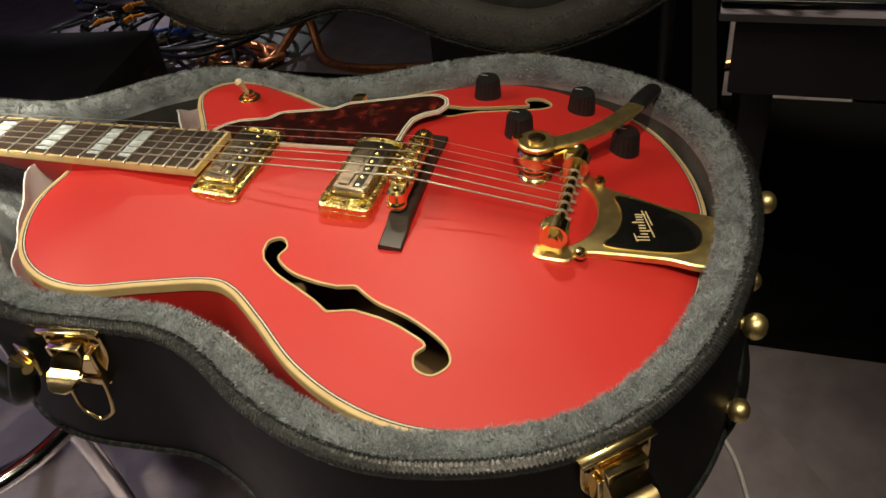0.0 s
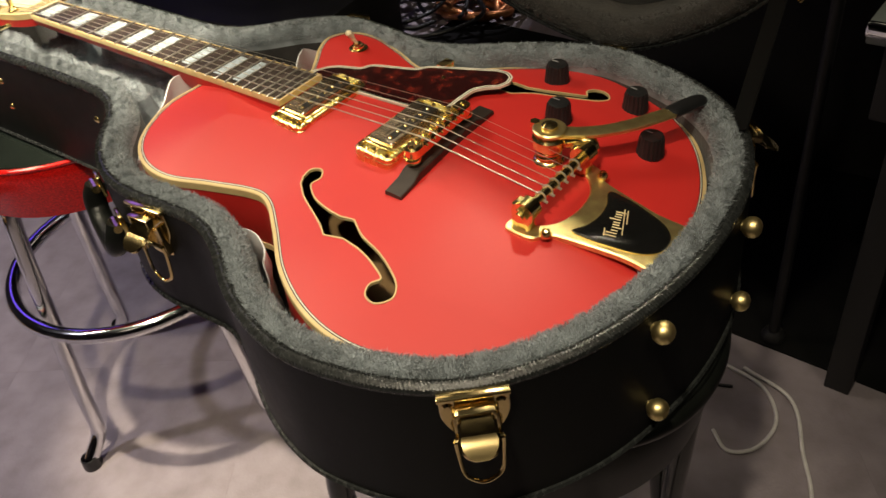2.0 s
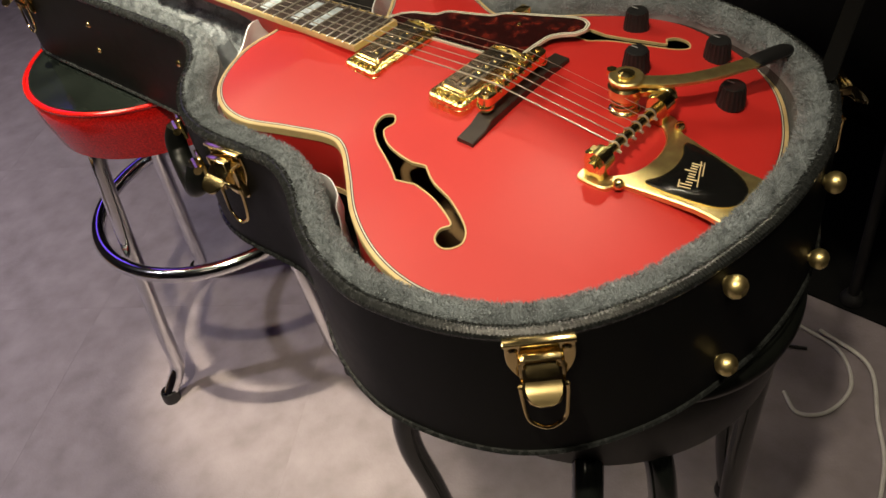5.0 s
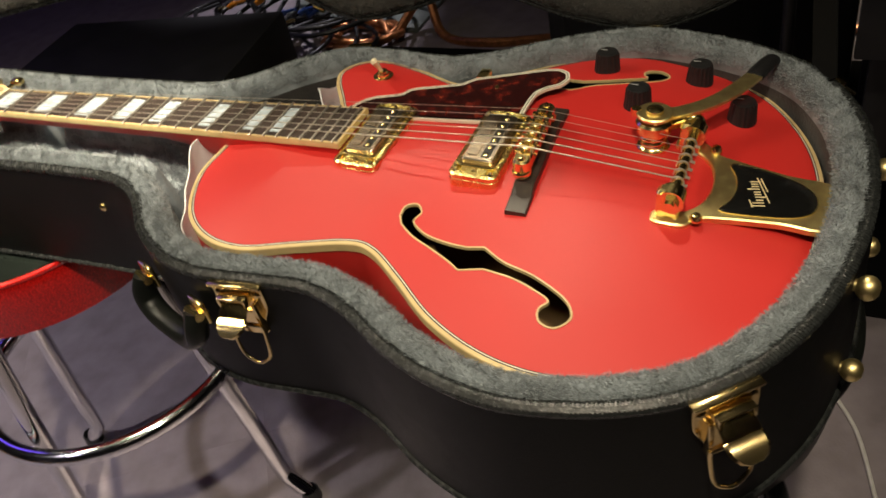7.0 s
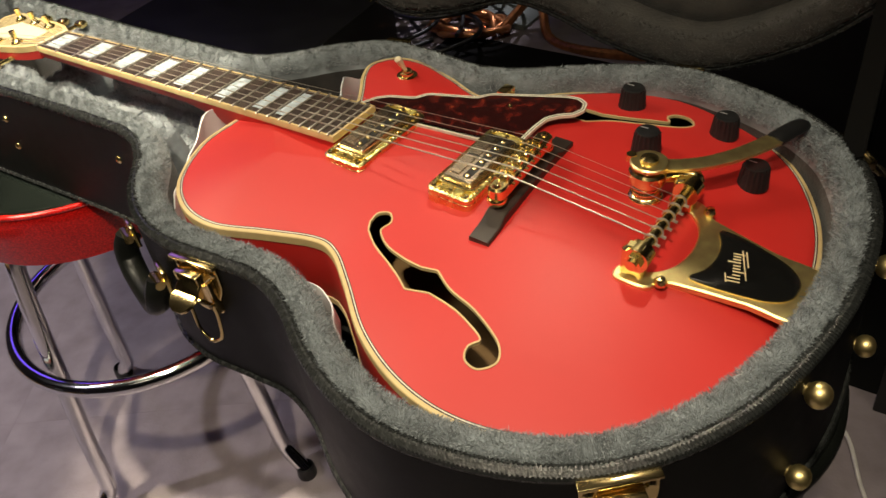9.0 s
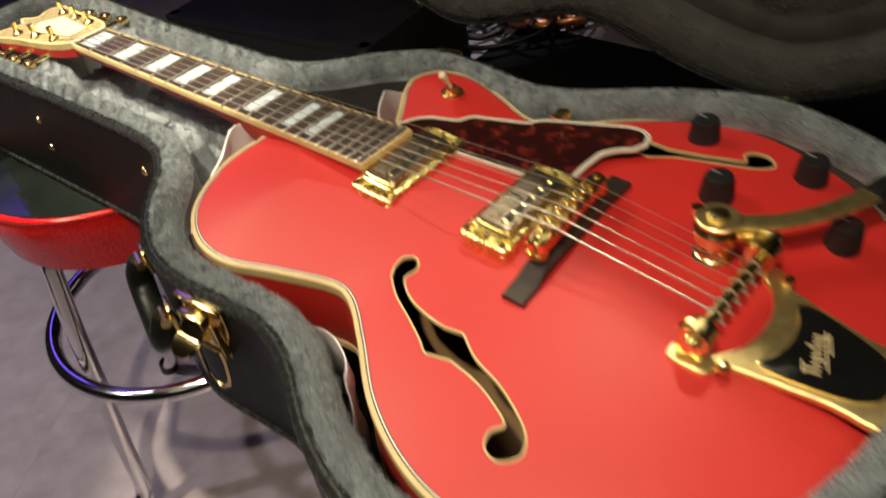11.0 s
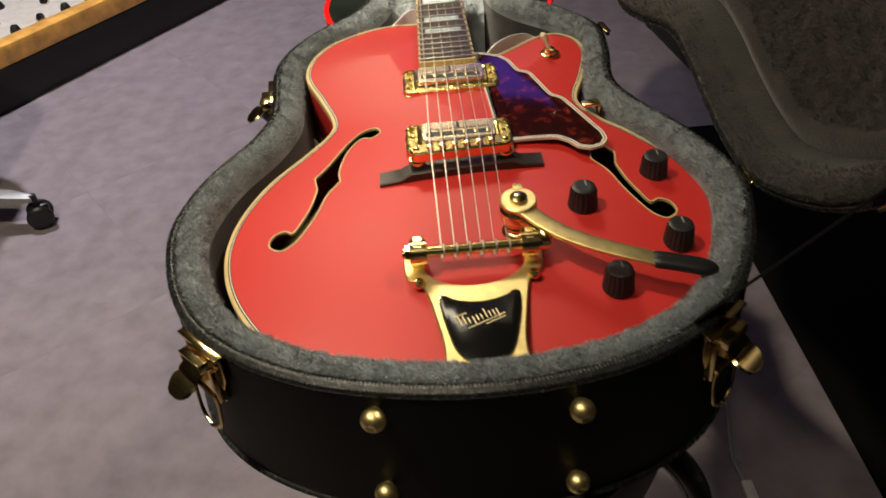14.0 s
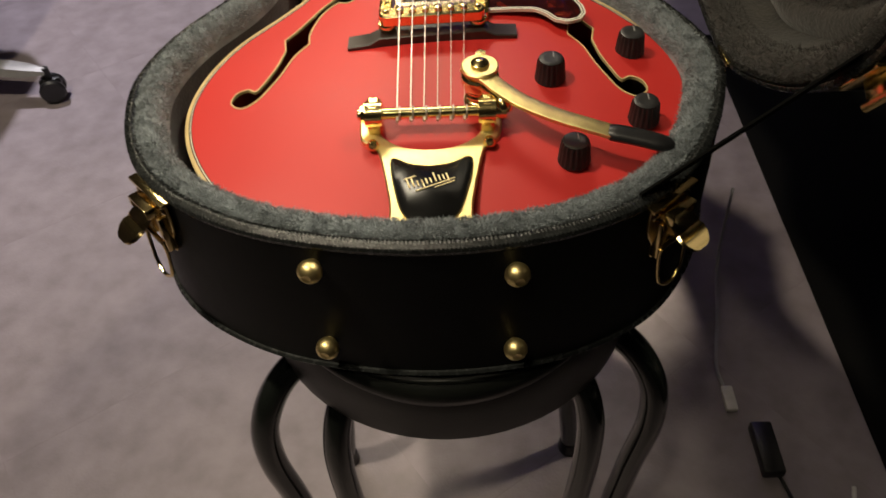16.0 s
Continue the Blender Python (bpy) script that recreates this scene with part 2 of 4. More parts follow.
PALE_WALL = material("pale_mauve_wall", (0.12, 0.108, 0.112), 0.8, 0, 0.1, 3, 0.0005, 60)
WALL = material("black_drape", (0.012, 0.011, 0.012), 0.9, 0, 0.4, 3, 0.003, 40)
GREY_PLASTIC = material("grey_plastic", (0.30, 0.30, 0.31), 0.35, 0, 0.1, 30)
SUBFLOOR = material("dark_joint", (0.225, 0.190, 0.206), 0.8, 0, 0.2, 20)
FLOOR_MAT = material("mauve_grey_vinyl_floor", (0.225, 0.190, 0.205), 0.60, 0, 0.12, 16, 0.0009, 240, detail=14, tint=(0.262, 0.226, 0.248))


def tortoise():
    m = material("tortoiseshell", (0.030, 0.006, 0.005), 0.1, 0, 0.3, 30)
    nt = m.node_tree
    b = nt.nodes["Principled BSDF"]
    co = [n for n in nt.nodes if n.type == "TEX_COORD"][0]
    n = nt.nodes.new("ShaderNodeTexNoise")
    n.inputs["Scale"].default_value, n.inputs["Detail"].default_value, n.inputs["Distortion"].default_value = 75, 5, 0.5
    nt.links.new(co.outputs["Object"], n.inputs["Vector"])
    r = nt.nodes.new("ShaderNodeValToRGB")
    e = r.color_ramp.elements
    e[0].position, e[0].color = 0.52, (0.022, 0.004, 0.004, 1)
    e[1].position, e[1].color = 0.66, (0.11, 0.012, 0.008, 1)
    x = e.new(0.78)
    x.color = (0.42, 0.11, 0.03, 1)
    nt.links.new(n.outputs["Fac"], r.inputs["Fac"])
    nt.links.new(r.outputs["Color"], b.inputs["Base Color"])
    return m


TORT = tortoise()


def milky():
    m = material("milky_plastic_sheet", (0.86, 0.87, 0.88), 0.3, 0, 0.1, 40, 0.0015, 60)
    nt = m.node_tree
    tr, mix = nt.nodes.new("ShaderNodeBsdfTranslucent"), nt.nodes.new("ShaderNodeMixShader")
    tr.inputs["Color"].default_value = (0.86, 0.88, 0.90, 1)
    mix.inputs["Fac"].default_value = 0.25
    nt.links.new(nt.nodes["Principled BSDF"].outputs["BSDF"], mix.inputs[1])
    nt.links.new(tr.outputs["BSDF"], mix.inputs[2])
    nt.links.new(mix.outputs["Shader"], nt.nodes["Material Output"].inputs["Surface"])
    return m


PLASTIC_BAG = milky()
BADGE = material("glossy_black_enamel", (0.006, 0.006, 0.006), 0.2, 0, 0.2, 60, spec=0.3)
EMBLEM = material("gold_emblem", (0.92, 0.74, 0.42), 0.4, 0.35, 0.1, 90)

# ---- setting ----
FLOOR = -0.72
part("floor", box(7, 7, 0.1, 0, 0, FLOOR - 0.0503, 0), SUBFLOOR, label="mottled mauve-grey vinyl tile floor with faint joints", category="floor", kind="structure", smooth=0)
floor_ob = bpy.data.objects["floor"]
for nm, c, s in (("wall_north", (0, 3.45, 0.6), (7, 0.1, 2.8)), ("wall_south", (0, -3.45, 0.6), (7, 0.1, 2.8)), ("wall_east", (3.45, 0, 0.6), (0.1, 6.8, 2.8)), ("wall_west", (-3.45, 0, 0.6), (0.1, 6.8, 2.8))):
    dark = nm == "wall_north"
    part(nm, box(*s, *c, 0), WALL if dark else PALE_WALL, label="wall hung with black drape in a dark room" if dark else "plain pale mauve wall of the room", category="wall", kind="structure", smooth=0)
part("ceiling", box(7, 7, 0.1, 0, 0, 2.05, 0), WALL, label="dark ceiling above the stage lights", category="ceiling", kind="structure", smooth=0)

# ---- guitar ----
G = pose(0, 0, 0.0035, 0, 4.3, 0)
guitar = empty("electric_guitar", G, "satin red hollow-body guitar with gold hardware in open case", "guitar")
EDGE = [(-.300, -.024), (-.298, -.070), (-.275, -.117), (-.242, -.142), (-.203, -.147), (-.160, -.131), (-.120, -.117), (-.098, -.120), (-.068, -.141), (-.028, -.172),
        (.015, -.192), (.058, -.199), (.100, -.192), (.140, -.172), (.175, -.142), (.200, -.095), (.212, -.045), (.214, .005), (.208, .060), (.190, .110), (.158, .156), (.112, .189),
        (.060, .207), (.018, .206), (-.020, .190), (-.062, .161), (-.090, .137), (-.122, .122), (-.165, .136), (-.207, .147), (-.238, .141), (-.253, .120), (-.247, .098), (-.228, .070), (-.212, .045), (-.205, .028)]
edge = resample(catmull(EDGE, 10) + [Vector((-.300, .024))], 0.003)
F_CURVE = [(-.088, -.083), (-.0875, -.074), (-.079, -.0705), (-.0725, -.078), (-.0750, -.0880), (-.060, -.0990), (-.040, -.1050), (-.022, -.1075)]
F_BACK = [(-.0085, -.1055), (.010, -.1165), (.034, -.1240), (.055, -.1340), (.066, -.142), (.0700, -.152), (.062, -.161), (.0515, -.159), (.048, -.150), (.0525, -.142), (.040, -.1352), (.021, -.1285), (-.002, -.1245)]
F_END = [(-.0205, -.128), (-.032, -.1205), (-.049, -.1115), (-.069, -.1015), (-.084, -.0905)]
f_bass = catmull(F_CURVE, 5) + catmull(F_BACK, 5) + catmull(F_END, 5)
f_bass = resample([(v.x, v.y) for v in f_bass], 0.0018)
f_treble = (f_bass * (1, -1) + (0, 0.008))[::-1]


def area_sign(p):
    q = np.roll(p, -1, 0)
    return np.sign((p[:, 0] * q[:, 1] - p[:, 1] * q[:, 0]).sum())


f_holes = [f if area_sign(f) > 0 else f[::-1] for f in (f_bass, f_treble)]


def nearest(p, poly):
    """The distance from each point to a closed outline, and the nearest place on it."""
    a, b = poly, np.roll(poly, -1, 0)
    ab = b - a
    best, at = np.full(len(p), 9.0), np.zeros((len(p), 2))
    for i in range(len(a)):
        t = (((p - a[i]) @ ab[i]) / max(ab[i] @ ab[i], 1e-12)).clip(0, 1)
        q = a[i] + t[:, None] * ab[i]
        d = np.linalg.norm(p - q, axis=1)
        w = d < best
        best[w], at[w] = d[w], q[w]
    return best, at


def inside(p, poly):
    x, y, hit = p[:, 0], p[:, 1], np.zeros(len(p), bool)
    a, b = poly, np.roll(poly, -1, 0)
    for (x0, y0), (x1, y1) in zip(a, b):
        if y0 != y1:
            hit ^= ((y0 > y) != (y1 > y)) & (x < (x1 - x0) * (y - y0) / (y1 - y0) + x0)
    return hit


edge_coarse = edge[::3]


def arch(p):
    """The height of the carved top at places of the plan."""
    d, _ = nearest(np.asarray(p, float), edge_coarse)
    return -0.008 + 0.022 * (1 - (1 - (d / 0.17).clip(0, 1)) ** 2)


def top_z(x, y):
    return float(arch([(x, y)])[0])


def plate(step, outline, holes, height):
    lo, hi = outline.min(0) - step, outline.max(0) + step
    nx, ny = int((hi[0] - lo[0]) / step) + 2, int((hi[1] - lo[1]) / step) + 2
    gx, gy = lo[0] + step * np.arange(nx), lo[1] + step * np.arange(ny)
    X, Y = np.meshgrid(gx, gy, indexing="ij")
    P = np.stack([X, Y], -1)
    mid = (P[:-1, :-1] + P[1:, 1:]) / 2
    keep = inside(mid.reshape(-1, 2), outline)
    for h in holes:
        keep &= ~inside(mid.reshape(-1, 2), h)
    keep = keep.reshape(nx - 1, ny - 1)
    count = np.zeros((nx, ny), int)
    for di in (0, 1):
        for dj in (0, 1):
            count[di:nx - 1 + di, dj:ny - 1 + dj] += keep
    Q = P.reshape(-1, 2).copy()
    c = count.reshape(-1)
    rim = np.where((c > 0) & (c < 4))[0]
    best, at = np.full(len(rim), 9.0), np.zeros((len(rim), 2))
    for o in [outline, *holes]:
        d, q = nearest(Q[rim], o)
        w = d < best
        best[w], at[w] = d[w], q[w]
    ok = best < step * 1.6
    Q[rim[ok]] = at[ok]
    ids = -np.ones(nx * ny, int)
    used = np.where(c > 0)[0]
    ids[used] = np.arange(len(used))
    I, J = np.where(keep)
    base = I * ny + J
    faces = np.stack([ids[base], ids[base + ny], ids[base + ny + 1], ids[base + 1]], 1)
    verts = np.column_stack([Q[used], height(Q[used])])
    me = bpy.data.meshes.new("plate")
    me.from_pydata(verts.tolist(), [], faces.tolist())
    return me


part("top_plate", plate(0.0022, edge, f_holes, arch), RED, guitar, "arched satin red top with two f-shaped sound holes", G, smooth=60)
part("side", ring_loft(edge, [(0.0005, -0.0085), (0, -0.012), (0, -0.070), (0.002, -0.073)]), RED, guitar, "red body side", G)
part("back_plate", ring_loft(edge, [(0.002, -0.070), (0.0005, -0.074), (0.006, -0.080)], True, True), WOOD_IN, guitar, "pale maple back seen through the sound hole", G)
part("top_binding", ring_loft(edge, [(0.0, -0.0150), (-0.0008, -0.0146), (-0.0008, -0.0080), (-0.0002, -0.0072), (0.0024, -0.0067), (0.0026, -0.0085)], round_trip=True), CREAM, guitar, "aged cream edge binding", G)
for k, (d0, d1, mt) in enumerate(((0.0026, 0.0034, BLACK_PLY), (0.0034, 0.0042, WHITE_PLY), (0.0042, 0.0048, BLACK_PLY))):
    part("purfling_line", ring_loft(edge, [(d0, -0.001), (d0, 0.0004), (d1, 0.0004), (d1, -0.001)], height=arch), mt, guitar, "thin purfling line", G)
part("back_binding", ring_loft(edge, [(0.0, -0.0660), (-0.0008, -0.0664), (-0.0008, -0.0725), (0.0, -0.073)]), CREAM, guitar, "cream back binding", G)
for f in f_holes:
    part("sound_hole_binding", ring_loft(f, [(-0.0012, -0.0008), (-0.0012, 0.0006), (0.0001, 0.0006), (0.0001, -0.0020), (-0.0012, -0.0020)], height=arch), CREAM, guitar, "cream bound f-shaped sound hole edge", G)
# neck and fingerboard
SCALE = 0.632
NUT = -SCALE


def half_board(x):
    return 0.0215 + (x - NUT) / (0.46) * 0.0070


def board_z(x):
    return 0.0185 + (x + 0.172) * 0.0825


def slab(x0, x1, w0, w1, t, lift=0.0, y=0.0, drop=None):
    """A bar along the string line between two places, square in section with softened corners."""
    loops = []
    for x, w in ((x0, w0), (x1, w1)):
        z = board_z(x) + lift
        b = 0.0007
        loops.append([(x, y - w, z - t), (x, y - w, z - b), (x, y - w + b, z), (x, y + w - b, z), (x, y + w, z - b), (x, y + w, z - t)])
    bm = loft(loops, True, True)
    bmesh.ops.recalc_face_normals(bm, faces=bm.faces)
    return bm


neck_loops = []
for x, dep, half in ((-0.66, 0.016, 0.0200), (NUT, 0.017, 0.0208), (-0.5, 0.018, 0.0230), (-0.38, 0.020, 0.0245), (-0.335, 0.030, 0.0255), (-0.302, 0.055, 0.0262), (-0.25, 0.060, 0.0266), (-0.206, 0.060, 0.0268)):
    z = board_z(x) - 0.0062
    neck_loops.append([(x, half * math.cos(a), z + 0.0005 + dep * math.sin(a)) for a in [math.pi + math.pi * i / 14 for i in range(15)]])
bm = loft(neck_loops, True, True)
bmesh.ops.recalc_face_normals(bm, faces=bm.faces)
neck = part("neck", bm, RED, guitar, "red lacquered set neck", G)
part("board_riser", slab(-0.21, -0.174, 0.0262, 0.0268, 0.014, -0.0062), RED, guitar, "red fingerboard support", G)
board = part("fingerboard", slab(NUT, -0.1735, half_board(NUT) - 0.002, half_board(-0.1735) - 0.002, 0.0060), ROSEWOOD, guitar, "dark ebony fingerboard", G)
for sgn in (-1, 1):
    loops = []
    for x in (NUT, -0.1735):
        w, z = half_board(x) * sgn, board_z(x)
        i = w - 0.002 * sgn
        loops.append([(x, i, z - 0.0062), (x, i, z + 0.0001), (x, w - 0.0005 * sgn, z), (x, w, z - 0.0008), (x, w, z - 0.0062)])
    bm = loft(loops, True, True)
    bmesh.ops.recalc_face_normals(bm, faces=bm.faces)
    part("board_binding", bm, CREAM, board, "cream fingerboard binding", G)
part("board_end_binding", slab(-0.1735, -0.1712, half_board(-0.172), half_board(-0.172), 0.0062), CREAM, board, "cream binding at the end of the fingerboard", G)
part("nut", slab(NUT - 0.004, NUT, 0.0214, 0.0216, 0.007, 0.002), IVORY, guitar, "ivory string nut", G)


def fret_x(n):
    return -SCALE * 2 ** (-n / 12)


for n in range(1, 23):
    x = fret_x(n)
    w, z = half_board(x), board_z(x)
    part("fret", tube([(x, -w, z), (x, -w + 0.001, z + 0.0007), (x, w - 0.001, z + 0.0007), (x, w, z)], 0.0010, 6), STEEL, board, "", G)
for n in (1, 3, 5, 7, 9, 12, 15, 17):
    a, b = fret_x(n - 1), fret_x(n)
    mid, half = (a + b) / 2, (b - a) * (0.34 if n < 12 else 0.36)
    w = half_board(mid) * 0.72
    part("inlay", slab(mid - half, mid + half, w, w, 0.002, 0.00035), PEARL, board, "pearl block inlay", G)

# headstock
HEAD = [(-.636, -.021), (-.655, -.030), (-.690, -.036), (-.740, -.040), (-.785, -.046), (-.800, -.030), (-.790, -.012), (-.812, 0), (-.790, .012), (-.800, .030), (-.785, .046), (-.740, .040), (-.690, .036), (-.655, .030), (-.636, .021)]
HG = G @ Matrix.Translation((-0.636, 0, board_z(NUT))) @ pose(0, 0, 0, 0, -9, 0) @ Matrix.Translation((0.636, 0, 0))
hp = resample(catmull(HEAD, 5) + [], 0.003)
if area_sign(hp) < 0:
    hp = hp[::-1]
head = part("headstock", prism(hp, -0.016, -0.0008, 0.001), RED, guitar, "headstock with a pearl and gold face", HG)
part("face_plate", prism(inward(hp, 0.0035), -0.0008, 0.0006, 0.0003), PEARL_GOLD, head, "gold pearl headstock face", HG)
part("face_binding", ring_loft(hp, [(-0.0004, -0.006), (-0.0004, 0.0008), (0.0035, 0.0010), (0.0036, -0.004)]), CREAM, head, "cream headstock binding", HG)
part("headstock_plate", prism(resample([(-.66, -.012), (-.66, .012), (-.74, .022), (-.76, 0), (-.74, -.022)][::-1], 0.004), 0.0006, 0.0016, 0.0004), IVORY, head, "ivory emblem plate", HG)
for sgn in (-1, 1):
    for i in range(3):
        x, y = -0.675 - 0.040 * i, sgn * (0.022 + 0.004 * i)
        post = joined(lathe([(0.0, 0.016), (0.0035, 0.0155), (0.0032, 0.010), (0.0026, 0.007), (0.004, 0.004), (0.0065, 0.0025), (0.007, 0.0)], 14, x, y, 0.0))
        post_ob = part("tuner_post", post, GOLD, head, "gold tuning post", HG)
        part("tuner_button", joined(tube([(x, y, -0.012), (x, sgn * 0.052, -0.012)], 0.0025, 8), box(0.016, 0.012, 0.009, x, sgn * 0.060, -0.012, 0.004, 3)), GOLD, head, "stepped gold tuner button", HG)

# pickguard with stepped edge
GUARD = [(-.205, .0285), (-.200, .042), (-.192, .0555), (-.182, .0630), (-.1585, .0700), (-.1545, .0780), (-.150, .0815), (-.1060, .0945), (-.1015, .1010), (-.0965, .1050), (-.058, .1195), (-.034, .1285), (-.022, .1295), (-.0125, .124), (-.0090, .113),
         (-.0135, .1020), (-.024, .0955), (-.0310, .087), (-.0325, .070), (-.0320, .0370), (-.065, .0355), (-.127, .0325), (-.172, .0295)]
gp = resample(GUARD[::-1], 0.0018)
if area_sign(gp) < 0:
    gp = gp[::-1]
for _ in range(2):
    gp = (gp + 0.5 * (np.roll(gp, 1, 0) + np.roll(gp, -1, 0))) / 2


def guard_z(p):
    return 0.0085 + (p[:, 0] + 0.163) * 0.06


guard = part("pickguard", ring_loft(inward(gp, 0.0042), [(0, -0.0022), (0, 0.0), (0.0006, 0.0001)], True, True, height=guard_z), TORT, guitar, "stepped tortoiseshell pickguard with white and black edging", G)
for d0, d1, mt in ((0.0, 0.0014, WHITE_PLY), (0.0014, 0.0022, BLACK_PLY), (0.0022, 0.0036, WHITE_PLY), (0.0036, 0.0042, BLACK_PLY)):
    part("guard_edging", ring_loft(gp, [(d0, -0.0026), (d0, 0.0001), (d1, 0.0001), (d1, -0.0026)], height=guard_z, round_trip=True), mt, guard, "", G)
for x, y in ((-0.071, 0.092), (-0.192, 0.0345)):
    part("guard_screw", lathe([(0, 0.0022), (0.0012, 0.002), (0.0024, 0.0006), (0.0026, -0.001)], 12, x, y, 0.0085 + (x + 0.163) * 0.06), GOLD, guard, "small gold screw", G)
part("guard_bracket", joined(box(0.010, 0.016, 0.0022, -0.100, 0.1310, 0.0015, 0.0006), box(0.010, 0.0022, 0.016, -0.100, 0.1385, -0.006, 0.0006)), GOLD, guard, "gold angled bracket at the body edge", G)

# pickups
for cx, z0, nm in ((-0.1495, 0.0125, "neck"), (-0.0420, 0.0205, "bridge")):
    under = top_z(cx, 0) - 0.003
    ring = round_rect(0.040, 0.0925, 0.006, cx, 0.001)
    inner = round_rect(0.0305, 0.0705, 0.0035, cx, 0.001)
    t = z0 - 0.003
    pk = part("pickup", joined(prism(inward(ring, -0.0008), under - 0.004, t - 0.001, 0.001), ring_loft(ring, [(-0.0004, t - 0.002), (-0.0004, t + 0.002), (0.0008, t + 0.0032), (0.003, t + 0.0036), (0.0042, t + 0.003), (0.0045, t + 0.0005)], True, True)), ENGRAVED, guitar, "engraved gold pickup with a smoked nickel cover", G)
    part("inner_step", ring_loft(inner, [(-0.0012, t), (-0.0012, t + 0.0045), (0, t + 0.0050), (0.0012, t + 0.0045)], False, True), GOLD, pk, "gold step round the cover", G)
    cover = part("cover", prism(round_rect(0.0265, 0.0655, 0.003, cx, 0.001), t + 0.002, t + 0.0090, 0.0010), NICKEL, pk, "smoked nickel pickup cover", G)
    part("recess", prism(round_rect(0.0070, 0.0570, 0.001, cx + 0.0055, 0.001), t + 0.0082, t + 0.00915, 0.0002), BLACK_PLY, cover, "black recessed pickup face", G)
    for sgn in (-1, 1):
        part("insert_bar", prism(round_rect(0.0085, 0.0265, 0.0012, cx - 0.0055, 0.001 + sgn * 0.0142), t + 0.0085, t + 0.0100, 0.0004), NICKEL, cover, "polished metal insert", G)
    part("divider", prism(round_rect(0.0100, 0.0018, 0.0004, cx - 0.0055, 0.001), t + 0.0082, t + 0.0094, 0.0002), BLACK_PLY, cover, "", G)
    for i in range(6):
        y = 0.001 + (i - 2.5) * 0.0102
        part("pole_screw", lathe([(0, 0.0017), (0.0012, 0.0017), (0.0021, 0.001), (0.0023, 0)], 10, cx + 0.0055, y, t + 0.0090), GOLD, cover, "", G)
        part("pole_bar", prism(round_rect(0.0026, 0.0030, 0.0005, cx + 0.0055, y), t + 0.0088, t + 0.0096, 0.0002), GOLD, cover, "", G)
    for sx in (-1, 1):
        for sy in (-1, 1):
            part("ring_screw", lathe([(0, 0.0018), (0.0012, 0.0018), (0.0022, 0.0008), (0.0024, 0)], 10, cx + sx * 0.0150, 0.001 + sy * 0.0415, t + 0.0034), GOLD, pk, "", G)
    for sy in (-1, 1):
        part("height_screw", lathe([(0, 0.0018), (0.0014, 0.0018), (0.0022, 0.0008), (0.0024, 0)], 10, cx, 0.001 + sy * 0.0400, t + 0.0034), GOLD, pk, "", G)
        for i in range(5):
            part("engraved_ridge", box(0.0220, 0.0009, 0.0012, cx, 0.001 + sy * (0.0372 + 0.0017 * i), t + 0.0036, 0.0003, 1), ENGRAVED, pk, "", G)
    for i in range(16):
        part("engraved_ridge", box(0.0026, 0.0009, 0.0012, cx + 0.0175, 0.001 + (i - 7.5) * 0.0048, t + 0.0034, 0.0003, 1), ENGRAVED, pk, "", G)

# bridge
brz = top_z(0, 0)
loops = []
for y, h, w in ((-0.0700, 0.0052, 0.0085), (-0.052, 0.0058, 0.0085), (-0.043, 0.0100, 0.0080), (0.043, 0.0100, 0.0080), (0.052, 0.0058, 0.0085), (0.0700, 0.0052, 0.0085)):
    zz = top_z(0, y) - 0.0012
    x0 = -0.001 - y * 0.06
    loops.append([(x0 - w, y, zz), (x0 - w, y, zz + h - 0.0008), (x0 - w + 0.001, y, zz + h), (x0 + w - 0.001, y, zz + h), (x0 + w, y, zz + h - 0.0008), (x0 + w, y, zz)])
bm = loft(loops, True, True)
bmesh.ops.recalc_face_normals(bm, faces=bm.faces)
bridge = part("bridge_base", bm, EBONY, guitar, "dark ebony bridge foot", G)
bt = brz + 0.0095
bridge_bar = part("bridge_bar", prism(round_rect(0.0135, 0.0860, 0.0062, -0.004, 0.001), bt + 0.004, bt + 0.0145, 0.0015), GOLD, bridge, "gold adjustable bridge bar", G @ pose(0, 0, 0, 0, 0, 3.0))
for y in (-0.0365, 0.0385):
    part("thumbwheel", lathe([(0.003, -0.002), (0.0068, -0.001), (0.0075, 0.0), (0.0075, 0.0028), (0.0068, 0.0038), (0.003, 0.004)], 20, -0.004, y, bt + 0.0015), GOLD, bridge, "", G @ pose(0, 0, 0, 0, 0, 3.0))
    part("bridge_post", lathe([(0, 0.0170), (0.0018, 0.0165), (0.0028, 0.0150), (0.0028, 0.0)], 12, -0.004, y, bt), GOLD, bridge, "", G @ pose(0, 0, 0, 0, 0, 3.0))
SADDLE_Z = bt + 0.0180
for i in range(6):
    y = (i - 2.5) * 0.0104 + 0.001
    part("saddle", joined(box(0.0075, 0.0058, 0.0055, -0.004, y, SADDLE_Z - 0.0032, 0.0014), tube([(-0.0125, y, bt + 0.012), (0.005, y, bt + 0.012)], 0.0013, 8), lathe([(0, 0.0012), (0.0022, 0.0008), (0.0024, -0.001)], 10, -0.0105, y, bt + 0.0135)), GOLD, bridge_bar, "", G @ pose(0, 0, 0, 0, 0, 3.0))

